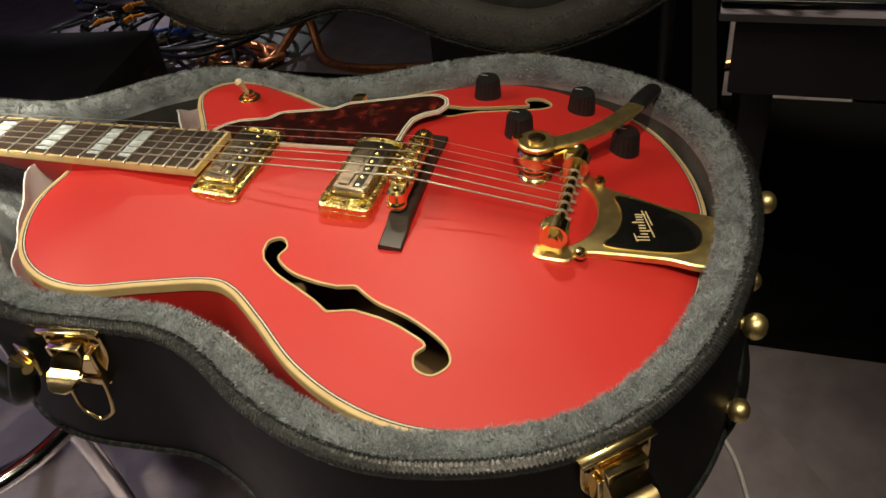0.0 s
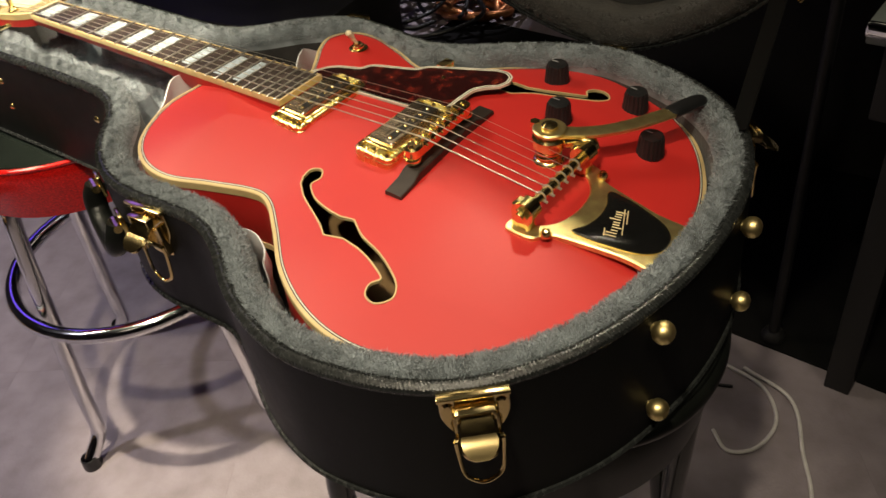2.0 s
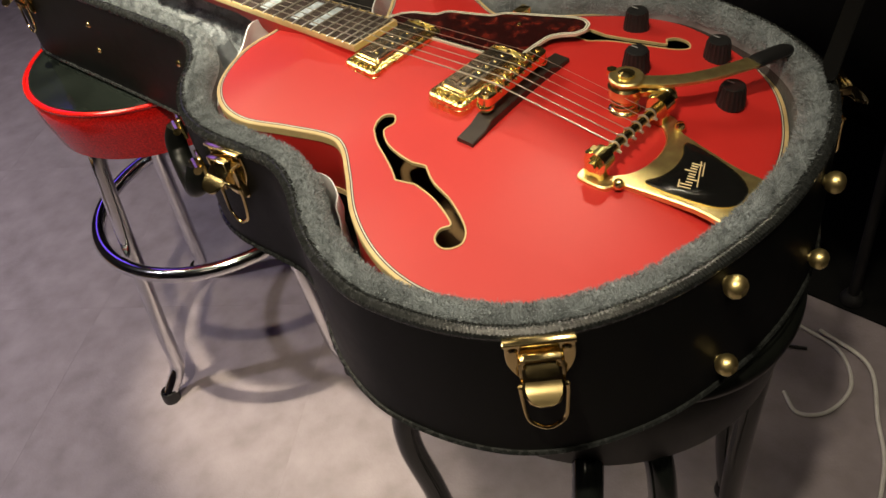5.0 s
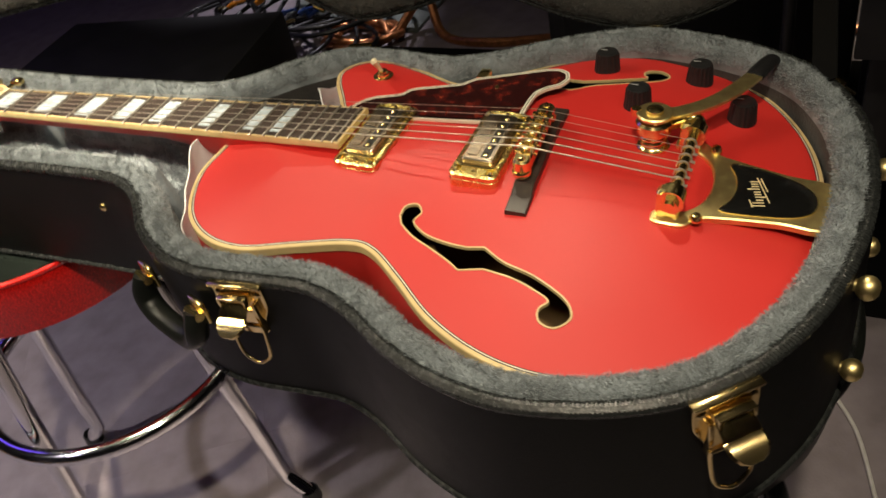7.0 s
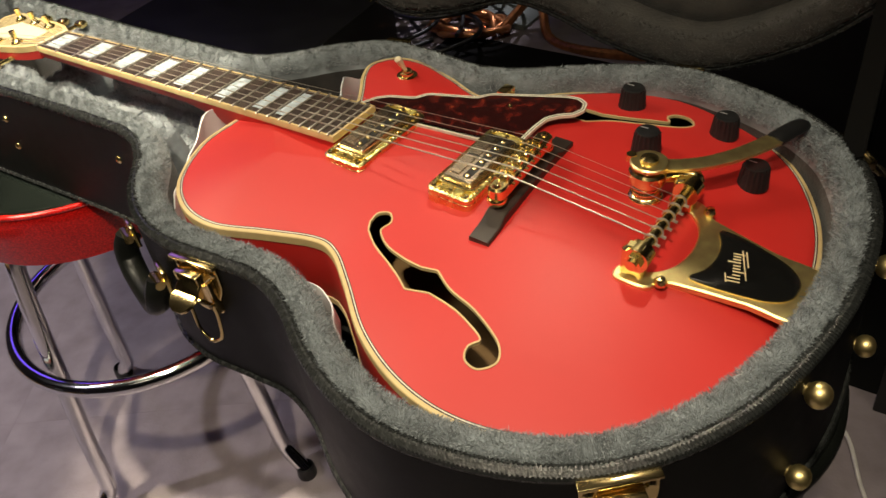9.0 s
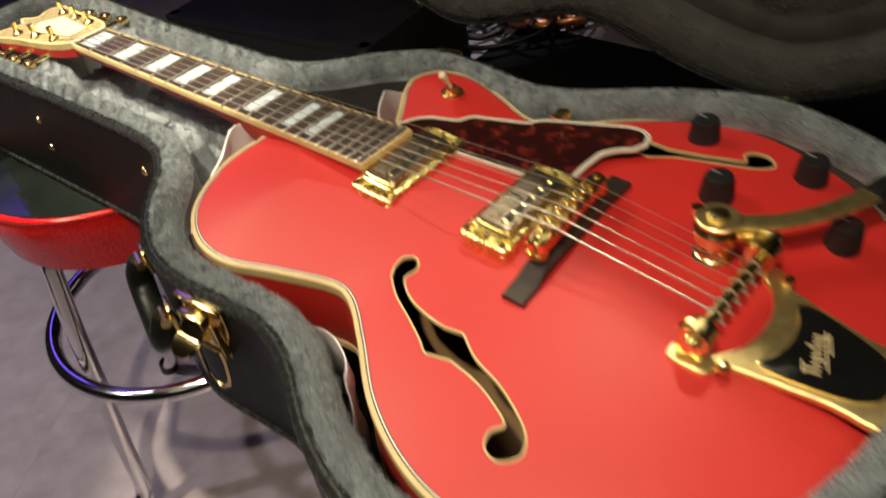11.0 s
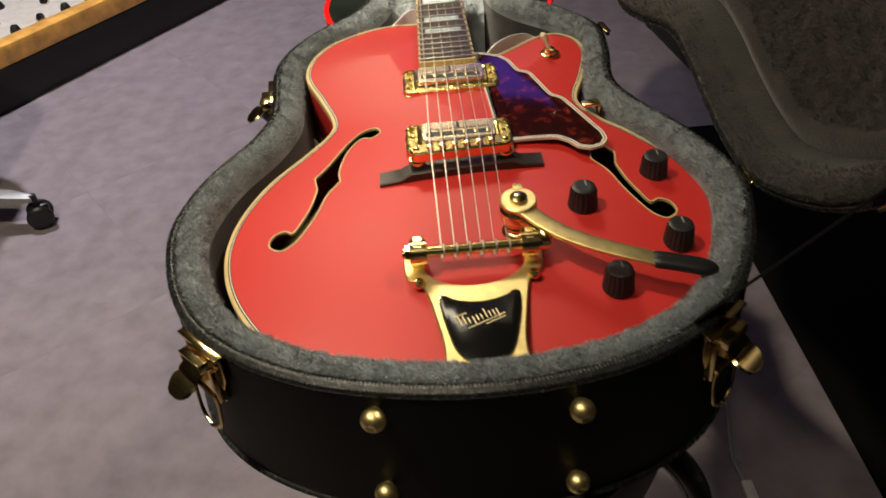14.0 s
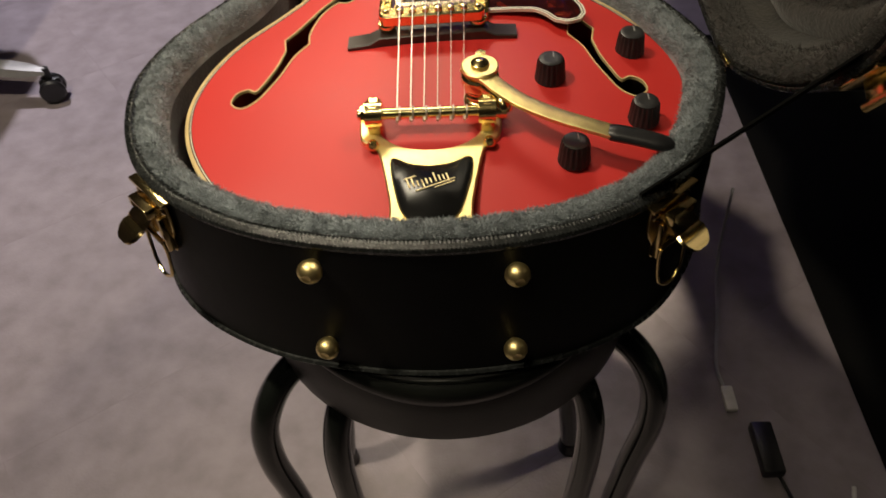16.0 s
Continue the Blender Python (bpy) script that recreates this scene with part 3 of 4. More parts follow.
# vibrato tailpiece
tz = lambda x: 0.009 - (x - 0.14) * 0.06
outer = [(.100, -.0400), (.100, -.0520), (.112, -.0530), (.124, -.0505), (.131, -.0400), (.150, -.0345), (.185, -.0280), (.2195, -.0230), (.2195, .0255), (.185, .0300), (.150, .0360), (.131, .0410), (.124, .0500), (.112, .0525), (.100, .0515), (.100, .0400), (.116, .0375), (.1255, .0300), (.1320, .0180), (.1345, .0), (.1320, -.0180), (.1255, -.0300), (.116, -.0375)]
op = resample(catmull(outer, 4, True), 0.0025)
if area_sign(op) < 0:
    op = op[::-1]
plate_z = lambda q: 0.0100 - (q[:, 0] - 0.14) * 0.06
bm = ring_loft(op, [(0.0006, -0.0042), (0, -0.0036), (0, 0.0006), (0.0012, 0.0016)], True, True, height=plate_z)
frame_ob = part("tail_frame", bm, GOLD_DULL, guitar, "gold vibrato tailpiece frame", G)
badge = resample(catmull([(.1440, -.0270), (.1500, -.0150), (.1525, .0), (.1500, .0155), (.1440, .0285), (.1560, .0300), (.178, .0255), (.196, .0195), (.2065, .0085), (.2065, -.0075), (.196, -.0180), (.178, -.0235), (.1560, -.0275)], 4, True), 0.002)
if area_sign(badge) < 0:
    badge = badge[::-1]
part("badge", ring_loft(badge, [(0, 0.0), (0, 0.0023), (0.0005, 0.0026)], True, True, height=plate_z), BADGE, frame_ob, "glossy black badge with a gold emblem", G)
part("badge_rim", ring_loft(badge, [(-0.0007, 0.0), (-0.0007, 0.0026), (0.0002, 0.0028), (0.0003, 0.0)], height=plate_z), GOLD, frame_ob, "", G)
# emblem as plain slanted bars, no letters
part("tail_hinge", joined(box(0.004, 0.048, 0.034, 0.2205, 0.0002, -0.0110, 0.0012), tube([(0.2195, -0.026, 0.0055), (0.2195, 0.0265, 0.0055)], 0.0030, 10)), GOLD_DULL, frame_ob, "gold tail hinge plate", G)
EM = G @ Matrix.Translation((0.1660, 0.001, 0.0100 - 0.026 * 0.06 + 0.0030)) @ pose(0, 0, 0, 0, 3.4, 24)
for y, tall, low in ((-0.0165, 0.0100, 0.0), (-0.0132, 0.0085, 0.0), (-0.0100, 0.0052, 0.0), (-0.0065, 0.0075, 0.0024), (-0.0035, 0.0052, 0.0), (-0.0005, 0.0050, 0.0), (0.0030, 0.0088, 0.0), (0.0060, 0.0054, 0.0), (0.0090, 0.0052, 0.0), (0.0118, 0.0080, 0.0026)):
    part("emblem_bar", box(tall, 0.0012, 0.0006, low - tall / 2 + 0.0026, y, 0, 0.0002, 1), EMBLEM, frame_ob, "", EM @ pose(0, 0, 0, 0, 0, -6))
for y, wide, x in ((-0.0130, 0.0090, -0.0082), (0.0010, 0.0300, 0.0050), (0.0070, 0.0160, 0.0075)):
    part("emblem_bar", box(0.0010, wide, 0.0006, x, y, 0, 0.0002, 1), EMBLEM, frame_ob, "", EM)
for sgn in (-1, 1):
    y = 0.0005 + sgn * 0.0415
    z0 = tz(0.112)
    part("bearing_block", joined(prism(round_rect(0.0170, 0.0115, 0.003, 0.1100, y), z0 - 0.002, z0 + 0.0255, 0.0030), tube([(0.112, y - 0.0062, z0 + 0.0165), (0.112, y + 0.0062, z0 + 0.0165)], 0.0095, 20)), GOLD, frame_ob, "gold bearing block", G)
    part("axle_bolt", joined(tube([(0.112, y + sgn * 0.006, z0 + 0.0165), (0.112, y + sgn * 0.0095, z0 + 0.0165)], 0.0062, 6), tube([(0.112, y + sgn * 0.009, z0 + 0.0165), (0.112, y + sgn * 0.0118, z0 + 0.0165)], 0.0040, 16)), GOLD, frame_ob, "", G)
    part("rivet", lathe([(0, 0.0045), (0.003, 0.0038), (0.0046, 0.001), (0.0048, -0.001)], 14, 0.1300, 0.0005 + sgn * 0.0425, tz(0.13) + 0.0030), GOLD, frame_ob, "", G)
RZ = tz(0.112) + 0.0165
part("roller_bar", joined(tube([(0.112, -0.037, RZ), (0.112, 0.040, RZ)], 0.0042, 16), tube([(0.112, 0.046, RZ), (0.112, 0.056, RZ)], 0.0065, 16)), GOLD, frame_ob, "gold string bar", G)
for i in range(6):
    part("string_pin", joined(tube([(0.112, (i - 2.5) * 0.0098 + 0.001, RZ), (0.1195, (i - 2.5) * 0.0098 + 0.001, RZ - 0.0015)], 0.0012, 6), tube([(0.112 + 0.0046 * math.cos(a), (i - 2.5) * 0.0098 + 0.0028, RZ + 0.0046 * math.sin(a)) for a in [k * 0.45 for k in range(14)]], 0.0007, 6, True)), STEEL, frame_ob, "", G)
# arm, pivot and spring
PV = (0.0817, 0.0377)
pz = top_z(*PV)
arm_z = 0.0455
part("spring_cup", lathe([(0, 0), (0.0128, 0), (0.0132, 0.0022), (0.0115, 0.0045), (0.0095, 0.0052), (0.0, 0.0055)], 24, *PV, pz - 0.0005), GOLD, frame_ob, "", G)
part("spring", tube([(PV[0] + 0.0092 * math.cos(a), PV[1] + 0.0092 * math.sin(a), pz + 0.004 + 0.0155 * a / 25.2) for a in [k * 0.35 for k in range(73)]], 0.0019, 8), GOLD, frame_ob, "coiled gold spring", G)
part("arm_bracket", joined(lathe([(0, 0), (0.0135, 0), (0.0142, 0.002), (0.0142, 0.0085), (0.0125, 0.0105), (0.0, 0.0105)], 28, *PV, arm_z - 0.0175), tube(catmull([(PV[0] + 0.008, PV[1] + 0.003, arm_z - 0.012), (PV[0] + 0.018, PV[1] + 0.012, arm_z - 0.013), (0.110, 0.0535, RZ + 0.004), (0.112, 0.054, RZ)], 5), 0.0065, 12)), GOLD, frame_ob, "gold arm bracket", G)
ARM = [(PV[0] - 0.004, PV[1] - 0.003), (0.0905, 0.0425), (0.1010, 0.0510), (0.1155, 0.0665), (0.1280, 0.0865), (0.1380, 0.1085), (0.1425, 0.1220), (0.1455, 0.1310)]
ap = catmull(ARM, 6)
loops = []
for i, p in enumerate(ap):
    q = ap[min(i + 1, len(ap) - 1)] - ap[max(i - 1, 0)]
    nrm = Vector((-q.y, q.x)).normalized()
    s = i / (len(ap) - 1)
    w = 0.0066 + 0.0070 * max(0, 1 - s / 0.18)
    z = arm_z - 0.0125 * s - 0.004
    a, b = p + nrm * w, p - nrm * w
    loops.append([(a.x, a.y, z), (a.x, a.y, z + 0.0028), (a.x * 0.9 + b.x * 0.1, a.y * 0.9 + b.y * 0.1, z + 0.0034), (a.x * 0.1 + b.x * 0.9, a.y * 0.1 + b.y * 0.9, z + 0.0034), (b.x, b.y, z + 0.0028), (b.x, b.y, z)])
bm = loft(loops, True, True)
bmesh.ops.recalc_face_normals(bm, faces=bm.faces)
arm_ob = part("arm", joined(bm, lathe([(0, 0.0002), (0.0136, 0.0002), (0.0140, 0.0010), (0.0140, 0.0028), (0.0130, 0.0036), (0, 0.0036)], 28, PV[0], PV[1], arm_z - 0.004)), GOLD_DULL, frame_ob, "curved flat gold arm", G)
part("pivot_screw", joined(lathe([(0, 0.0050), (0.003, 0.0048), (0.0066, 0.0026), (0.0070, 0)], 20, *PV, arm_z - 0.0006), lathe([(0, 0.0042), (0.0042, 0.004), (0.0046, -0.001)], 6, PV[0] - 0.0145, PV[1] + 0.001, arm_z - 0.004)), GOLD, arm_ob, "", G)
part("grip", tube(catmull([(0.1437, 0.1255, 0.0310), (0.1470, 0.1385, 0.0302), (0.1515, 0.1540, 0.0288), (0.1560, 0.1695, 0.0270)], 5), [0.0062, 0.0074, 0.0078, 0.0078, 0.0078, 0.0078, 0.0078, 0.0078, 0.0078, 0.0078, 0.0078, 0.0078, 0.0076, 0.007, 0.0058, 0.003], 14, flat=0.62), BLACK_CABLE, arm_ob, "black rubber arm grip", G)

# strings
for i in range(6):
    s = i - 2.5
    r = (0.00062, 0.00050, 0.00040, 0.00030, 0.00024, 0.0002)[i]
    pts = [(-0.675 - 0.040 * (i if i < 3 else 5 - i), (0.022 + 0.004 * (i if i < 3 else 5 - i)) * (-1 if i < 3 else 1), board_z(-0.675) - 0.002), (NUT - 0.001, s * 0.0072, board_z(NUT) + 0.0028), (-0.004 - 0.0010 * s, s * 0.0104 + 0.001, SADDLE_Z), (0.112, s * 0.0098 + 0.001, RZ + 0.0044)]
    part("string", tube(pts, r, 6), STEEL, guitar, "", G)

# knobs and switch
for x, y in ((0.0120, 0.1625), (0.0965, 0.1610), (0.0565, 0.0930), (0.1410, 0.1040)):
    z = top_z(x, y)
    loops = []
    for r, h, rib in ((0.0118, 0.0, 0), (0.0121, 0.0012, 0), (0.0113, 0.0030, 1), (0.0101, 0.0165, 1), (0.0093, 0.0190, 0), (0.0072, 0.0197, 0), (0.0045, 0.0194, 0)):
        loops.append([(x + (r + 0.0005 * rib * (1 if k % 4 < 2 else -1)) * math.cos(6.283185 * k / 72), y + (r + 0.0005 * rib * (1 if k % 4 < 2 else -1)) * math.sin(6.283185 * k / 72), z + h) for k in range(72)])
    knob = part("knob", loft(loops, True, True), KNOB, guitar, "ribbed black control knob", G)
    part("pointer_line", box(0.0065, 0.0009, 0.0005, x - 0.004, y + 0.002, z + 0.0197, 0.0001, 1), GREY_PLASTIC, knob, "", G @ Matrix.Translation((0, 0, 0)))
sx, sy = -0.1975, 0.1075
sz = top_z(sx, sy)
switch = part("toggle_switch", lathe([(0, 0.0), (0.0098, 0.0), (0.0100, 0.0010), (0.0085, 0.0018), (0.0066, 0.0020), (0.0064, 0.0042), (0.0050, 0.0048), (0.0046, 0.0066), (0.0028, 0.0070), (0, 0.007)], 24, sx, sy, sz), GOLD, guitar, "gold three-way switch", G)
part("switch_tip", tube([(sx - 0.0005, sy - 0.0005, sz + 0.006), (sx - 0.0015, sy - 0.003, sz + 0.0110), (sx - 0.0025, sy - 0.005, sz + 0.0160), (sx - 0.0035, sy - 0.0075, sz + 0.0205), (sx - 0.0038, sy - 0.0085, sz + 0.0225)], [0.0018, 0.0022, 0.0032, 0.0036, 0.0016], 12), IVORY, switch, "ivory switch tip", G)

# ---- guitar case ----
RIM = [(.246, .0), (.241, .060), (.226, .112), (.197, .160), (.153, .195), (.100, .218), (.045, .230), (.0, .223), (-.050, .203), (-.100, .176), (-.145, .163), (-.210, .172), (-.270, .173), (-.320, .145), (-.360, .108), (-.400, .090), (-.47, .088), (-.58, .088), (-.70, .092), (-.82, .096), (-.868, .086), (-.885, .045), (-.888, 0),
       (-.885, -.045), (-.868, -.086), (-.82, -.096), (-.70, -.092), (-.58, -.087), (-.47, -.084), (-.400, -.086), (-.355, -.106), (-.312, -.146), (-.268, -.172), (-.220, -.182), (-.165, -.179), (-.125, -.178), (-.085, -.191), (-.040, -.217), (.000, -.233), (.042, -.241), (.080, -.238), (.124, -.226), (.163, -.205), (.196, -.171), (.224, -.120), (.240, -.060)]
rim = resample(catmull(RIM, 8, True), 0.004)
if area_sign(rim) < 0:
    rim = rim[::-1]
case = empty("guitar_case", pose(0, 0, -0.12), "open black leatherette guitar case with grey plush lining on stools", "guitar case")
BASE = -0.121
shell = part("lower_shell", ring_loft(rim, [(0.010, BASE), (0.003, BASE + 0.001), (0.0, BASE + 0.005), (0.0, -0.02), (0.0005, 0.006), (0.004, 0.010), (0.006, 0.004)], True), TOLEX, case, "black leatherette lower shell")
part("bottom_edge_bead", tube([(*p, BASE + 0.006) for p in inward(rim, -0.0006)], 0.0026, 6, True), PIPING, case)
part("rim_piping", tube([(*p, 0.0095) for p in inward(rim, 0.0048)], 0.0052, 10, True), PIPING, case, "stitched black rim piping")
# herringbone stitches over the rim piping, two slanted rows
fine = resample(inward(rim, 0.0048), 0.0027)
me_v, me_f = [], []
for i in range(len(fine)):
    p, t = fine[i], fine[(i + 1) % len(fine)] - fine[i]
    t = t / np.linalg.norm(t)
    nn = np.array([-t[1], t[0]])
    for side in (-1, 1):
        b = len(me_v)
        for a, c in ((-0.0016, 0.15), (-0.0006, 0.15), (0.0011, 1.05), (0.0001, 1.05)):
            for lift in (0.0050, 0.0060):
                q = p + t * a + nn * (side * lift * math.sin(c))
                me_v.append((q[0], q[1], 0.0095 + lift * math.cos(c)))
        for f in ((1, 3, 5, 7), (0, 1, 7, 6), (2, 4, 5, 3), (0, 2, 3, 1), (6, 7, 5, 4)):
            me_f.append(tuple(b + k for k in f))
me = bpy.data.meshes.new("stitches")
me.from_pydata(me_v, [], me_f)
part("stitching", me, PIPING, case, "row of fine stitches along the rim", kind="stuff", smooth=0)
LIP = [(0.0092, 0.0080), (0.0096, 0.0130), (0.0125, 0.0166), (0.0170, 0.0178), (0.0225, 0.0160), (0.0270, 0.0105), (0.0287, 0.0020), (0.0290, -0.006)]
part("lining_lip", ring_loft(rim, LIP), PLUSH, case, "grey plush roll round the rim", smooth=80)
part("lining_wall", ring_loft(rim, [(0.0292, -0.0045), (0.0300, -0.030), (0.0310, -0.112), (0.036, -0.116)], False, True), PLUSH_GAP_SHADE, case, "plush inner wall and floor, coloured dark for shade in the gap", smooth=60)


def pile(name, base, n_out, length, mat, parent, label, m=Matrix(), seed=3):
    """Short fibres, one thin triangle each, on points with normals."""
    rng = np.random.default_rng(seed)
    pts, nor = base
    pick = rng.integers(0, len(pts), n_out)
    p = pts[pick] + rng.normal(0, 0.0012, (n_out, 3)) * (1, 1, 0.2)
    tuft = np.stack([np.sin(p[:, 0] * 240 + 2.4 * np.sin(p[:, 1] * 170)), np.sin(p[:, 1] * 210 + 2.2 * np.sin(p[:, 0] * 190)), np.zeros(n_out)], 1)
    d = nor[pick] + rng.normal(0, 0.34, (n_out, 3)) + 0.85 * tuft
    d /= np.linalg.norm(d, axis=1)[:, None]
    s = np.cross(d, rng.normal(0, 1, (n_out, 3)))
    s /= np.linalg.norm(s, axis=1)[:, None].clip(1e-6)
    ln = length * rng.uniform(0.5, 1.1, n_out)[:, None]
    w = 0.00026
    v = np.stack([p - s * w, p + s * w, p + d * ln], 1).reshape(-1, 3)
    me = bpy.data.meshes.new(name)
    f = np.arange(len(v)).reshape(-1, 3)
    me.from_pydata(v.tolist(), [], f.tolist())
    return part(name, me, mat, parent, label, m, smooth=0, kind="stuff")


def lip_points(poly, prof, sub=6):
    pts, nor = [], []
    fine_poly = resample(poly, 0.0025)
    for (d0, z0), (d1, z1) in zip(prof, prof[1:]):
        for k in range(sub):
            f = (k + 0.5) / sub
            d, z = d0 + (d1 - d0) * f, z0 + (z1 - z0) * f
            q = inward(fine_poly, d)
            t = np.roll(q, -1, 0) - np.roll(q, 1, 0)
            t /= np.linalg.norm(t, axis=1)[:, None]
            n2 = np.stack([-t[:, 1], t[:, 0]], 1)
            a, b = d1 - d0, z1 - z0
            ln = math.hypot(a, b)
            pts.append(np.column_stack([q, np.full(len(q), z)]))
            nor.append(np.column_stack([n2 * (-b / ln), np.full(len(q), a / ln)]))
    return np.vstack(pts), np.vstack(nor)


pile("plush_pile", lip_points(rim, LIP[1:7]), 170000, 0.0036, PLUSH_PILE, case, "short grey plush pile on the rim roll")


# plush neck rest, with a well by the nut and a finger slot
def cushion(x0, x1, half, top, seed, slot=None):
    nx, ny = int((x1 - x0) / 0.003), int(2 * half / 0.003)
    grid = []
    for i in range(nx + 1):
        row = []
        for j in range(ny + 1):
            x, y = x0 + (x1 - x0) * i / nx, -half + 2 * half * j / ny
            e = min(x - x0, x1 - x) / 0.016
            z = top - 0.010 * max(0, 1 - e) ** 2
            ch = abs(y) - 0.029
            z -= 0.035 * max(0, min(1, 0.5 - ch / 0.008))
            z += 0.0045 * noise.noise(Vector((x * 38 + seed, y * 38, 0.3))) + 0.0025 * noise.noise(Vector((x * 130, y * 130, seed)))
            if slot and abs(x - slot[0]) < 0.022 and abs(y - slot[1]) < 0.006:
                z -= 0.006
            row.append((x, y, z))
        grid.append(row)
    loops = [[(p[0], p[1], p[2]) for p in row] for row in grid]
    first = [(p[0], p[1], -0.112) for p in loops[0]]
    last = [(p[0], p[1], -0.112) for p in loops[-1]]
    bm = loft([first, *loops, last], closed_loops=False)
    return bm, loops


bm, g1 = cushion(-0.595, -0.392, 0.0572, -0.004, 1.0, (-0.455, -0.042))
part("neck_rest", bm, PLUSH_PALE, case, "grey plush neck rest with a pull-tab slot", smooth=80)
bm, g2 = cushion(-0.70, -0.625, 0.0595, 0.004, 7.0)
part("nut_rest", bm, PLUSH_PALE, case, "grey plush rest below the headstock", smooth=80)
for k, g in enumerate((g1, g2)):
    pts = np.array([p for row in g for p in row])
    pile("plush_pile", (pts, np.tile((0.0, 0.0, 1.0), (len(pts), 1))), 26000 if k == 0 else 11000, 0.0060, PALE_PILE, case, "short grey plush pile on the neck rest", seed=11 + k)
part("pull_tab", box(0.034, 0.0095, 0.004, -0.452, -0.042, 0.0010, 0.0018, 3), PLUSH, case, "small fabric pull tab")


# latches
def latch(m, name="latch"):
    """A gold draw latch, its back plate on the xz plane at y = 0, facing -y."""
    pl = [(-.0195, .014), (-.0190, -.004), (-.0125, -.018), (-.0105, -.030), (.0105, -.030), (.0125, -.018), (.0190, -.004), (.0195, .014)]
    pp = resample(catmull(pl, 3) + [], 0.002)
    if area_sign(pp) < 0:
        pp = pp[::-1]
    up = Matrix(((1, 0, 0, 0), (0, 0, -1, 0), (0, 1, 0, 0), (0, 0, 0, 1)))
    b = joined((prism(pp, 0.0, 0.0022, 0.0006), up), box(0.041, 0.006, 0.0028, 0, -0.0020, 0.0150, 0.0008), box(0.0030, 0.0055, 0.028, -0.0115, -0.0042, -0.012, 0.0008), box(0.0030, 0.0055, 0.028, 0.0115, -0.0042, -0.012, 0.0008))
    b = joined(b, box(0.0200, 0.0110, 0.0018, 0, -0.0065, 0.0100, 0.0006), box(0.0026, 0.0110, 0.0075, -0.0098, -0.0065, 0.0070, 0.0006), box(0.0026, 0.0110, 0.0075, 0.0098, -0.0065, 0.0070, 0.0006))
    for sx in (-1, 1):
        b = joined(b, (lathe([(0, 0.0016), (0.0018, 0.0014), (0.003, 0.0002)], 12), Matrix.Translation((sx * 0.0148, -0.0024, 0.0075)) @ pose(0, 0, 0, 90)))
    ob = part(name, b, LATCH_GOLD, case, "polished gold draw latch", m)
    loops = []
    for y, z, w in ((-0.0045, 0.0030, 0.0095), (-0.0075, 0.0045, 0.0105), (-0.0150, -0.0010, 0.0110), (-0.0160, -0.0028, 0.0110), (-0.0190, -0.0036, 0.0120), (-0.0230, -0.0060, 0.0112), (-0.0265, -0.0086, 0.0080), (-0.0280, -0.0096, 0.0040)):
        loops.append([(-w, y, z), (-w * 0.85, y - 0.0006, z + 0.0011), (w * 0.85, y - 0.0006, z + 0.0011), (w, y, z), (w * 0.85, y + 0.0004, z - 0.0010), (-w * 0.85, y + 0.0004, z - 0.0010)])
    bm = loft(loops, True, True)
    bmesh.ops.recalc_face_normals(bm, faces=bm.faces)
    part("lever", bm, LATCH_GOLD, ob, "curved gold lever", m)
    part("pivot_pin", tube([(-0.0140, -0.0090, -0.0150), (0.0140, -0.0090, -0.0150)], 0.0017, 8), LATCH_GOLD, ob, "", m)
    part("bail", tube(catmull([(-0.0135, -0.0090, -0.015), (-0.0130, -0.0085, -0.026), (-0.0110, -0.0100, -0.044), (-0.0045, -0.0110, -0.0505), (0.0, -0.0112, -0.0520), (0.0045, -0.0110, -0.0505), (0.0110, -0.0100, -0.044), (0.0130, -0.0085, -0.026), (0.0135, -0.0090, -0.015)], 4), 0.0013, 8), LATCH_GOLD, ob, "thin gold wire bail", m)
    return ob


def on_rim(x, y, z):
    """The pose on the shell's outside nearest to a place: x along the rim, -y outward."""
    i = int(np.argmin(((rim - (x, y)) ** 2).sum(1)))
    t = rim[(i + 2) % len(rim)] - rim[i - 2]
    a = math.degrees(math.atan2(t[1], t[0]))
    return pose(rim[i][0], rim[i][1], z, 0, 0, a)


for x, y in ((-0.186, -0.183), (0.179, -0.200), (0.201, 0.163), (-0.80, -0.096)):
    latch(on_rim(x, y, -0.008) @ Matrix.Scale(1.14, 4))

# gold studs on the end, rivets on the neck wall
for x, y, z in ((.244, -.078, -.006), (.244, -.078, -.086), (.244, .055, -.009), (.244, .055, -.086)):
    m = on_rim(x, y, z) @ pose(0, 0, 0, 90) @ Matrix.Scale(0.82, 4)
    part("stud_foot", lathe([(0.0050, -0.001), (0.0052, 0.001), (0.0075, 0.0026), (0.0096, 0.0055), (0.0104, 0.0090), (0.0098, 0.0128), (0.0076, 0.0160), (0.0040, 0.0180), (0.0028, 0.0176), (0.0, 0.0173)], 24), GOLD_DULL, case, "round brass case foot", m)
for x, z in ((-.430, -.028), (-.640, -.064), (-.636, -.027)):
    part("rivet", lathe([(0, 0.0030), (0.002, 0.0027), (0.0042, 0.0012), (0.0046, -0.0005)], 16), GOLD, case, "small brass rivet", on_rim(x, -0.086, z) @ pose(0, 0, 0, 90))
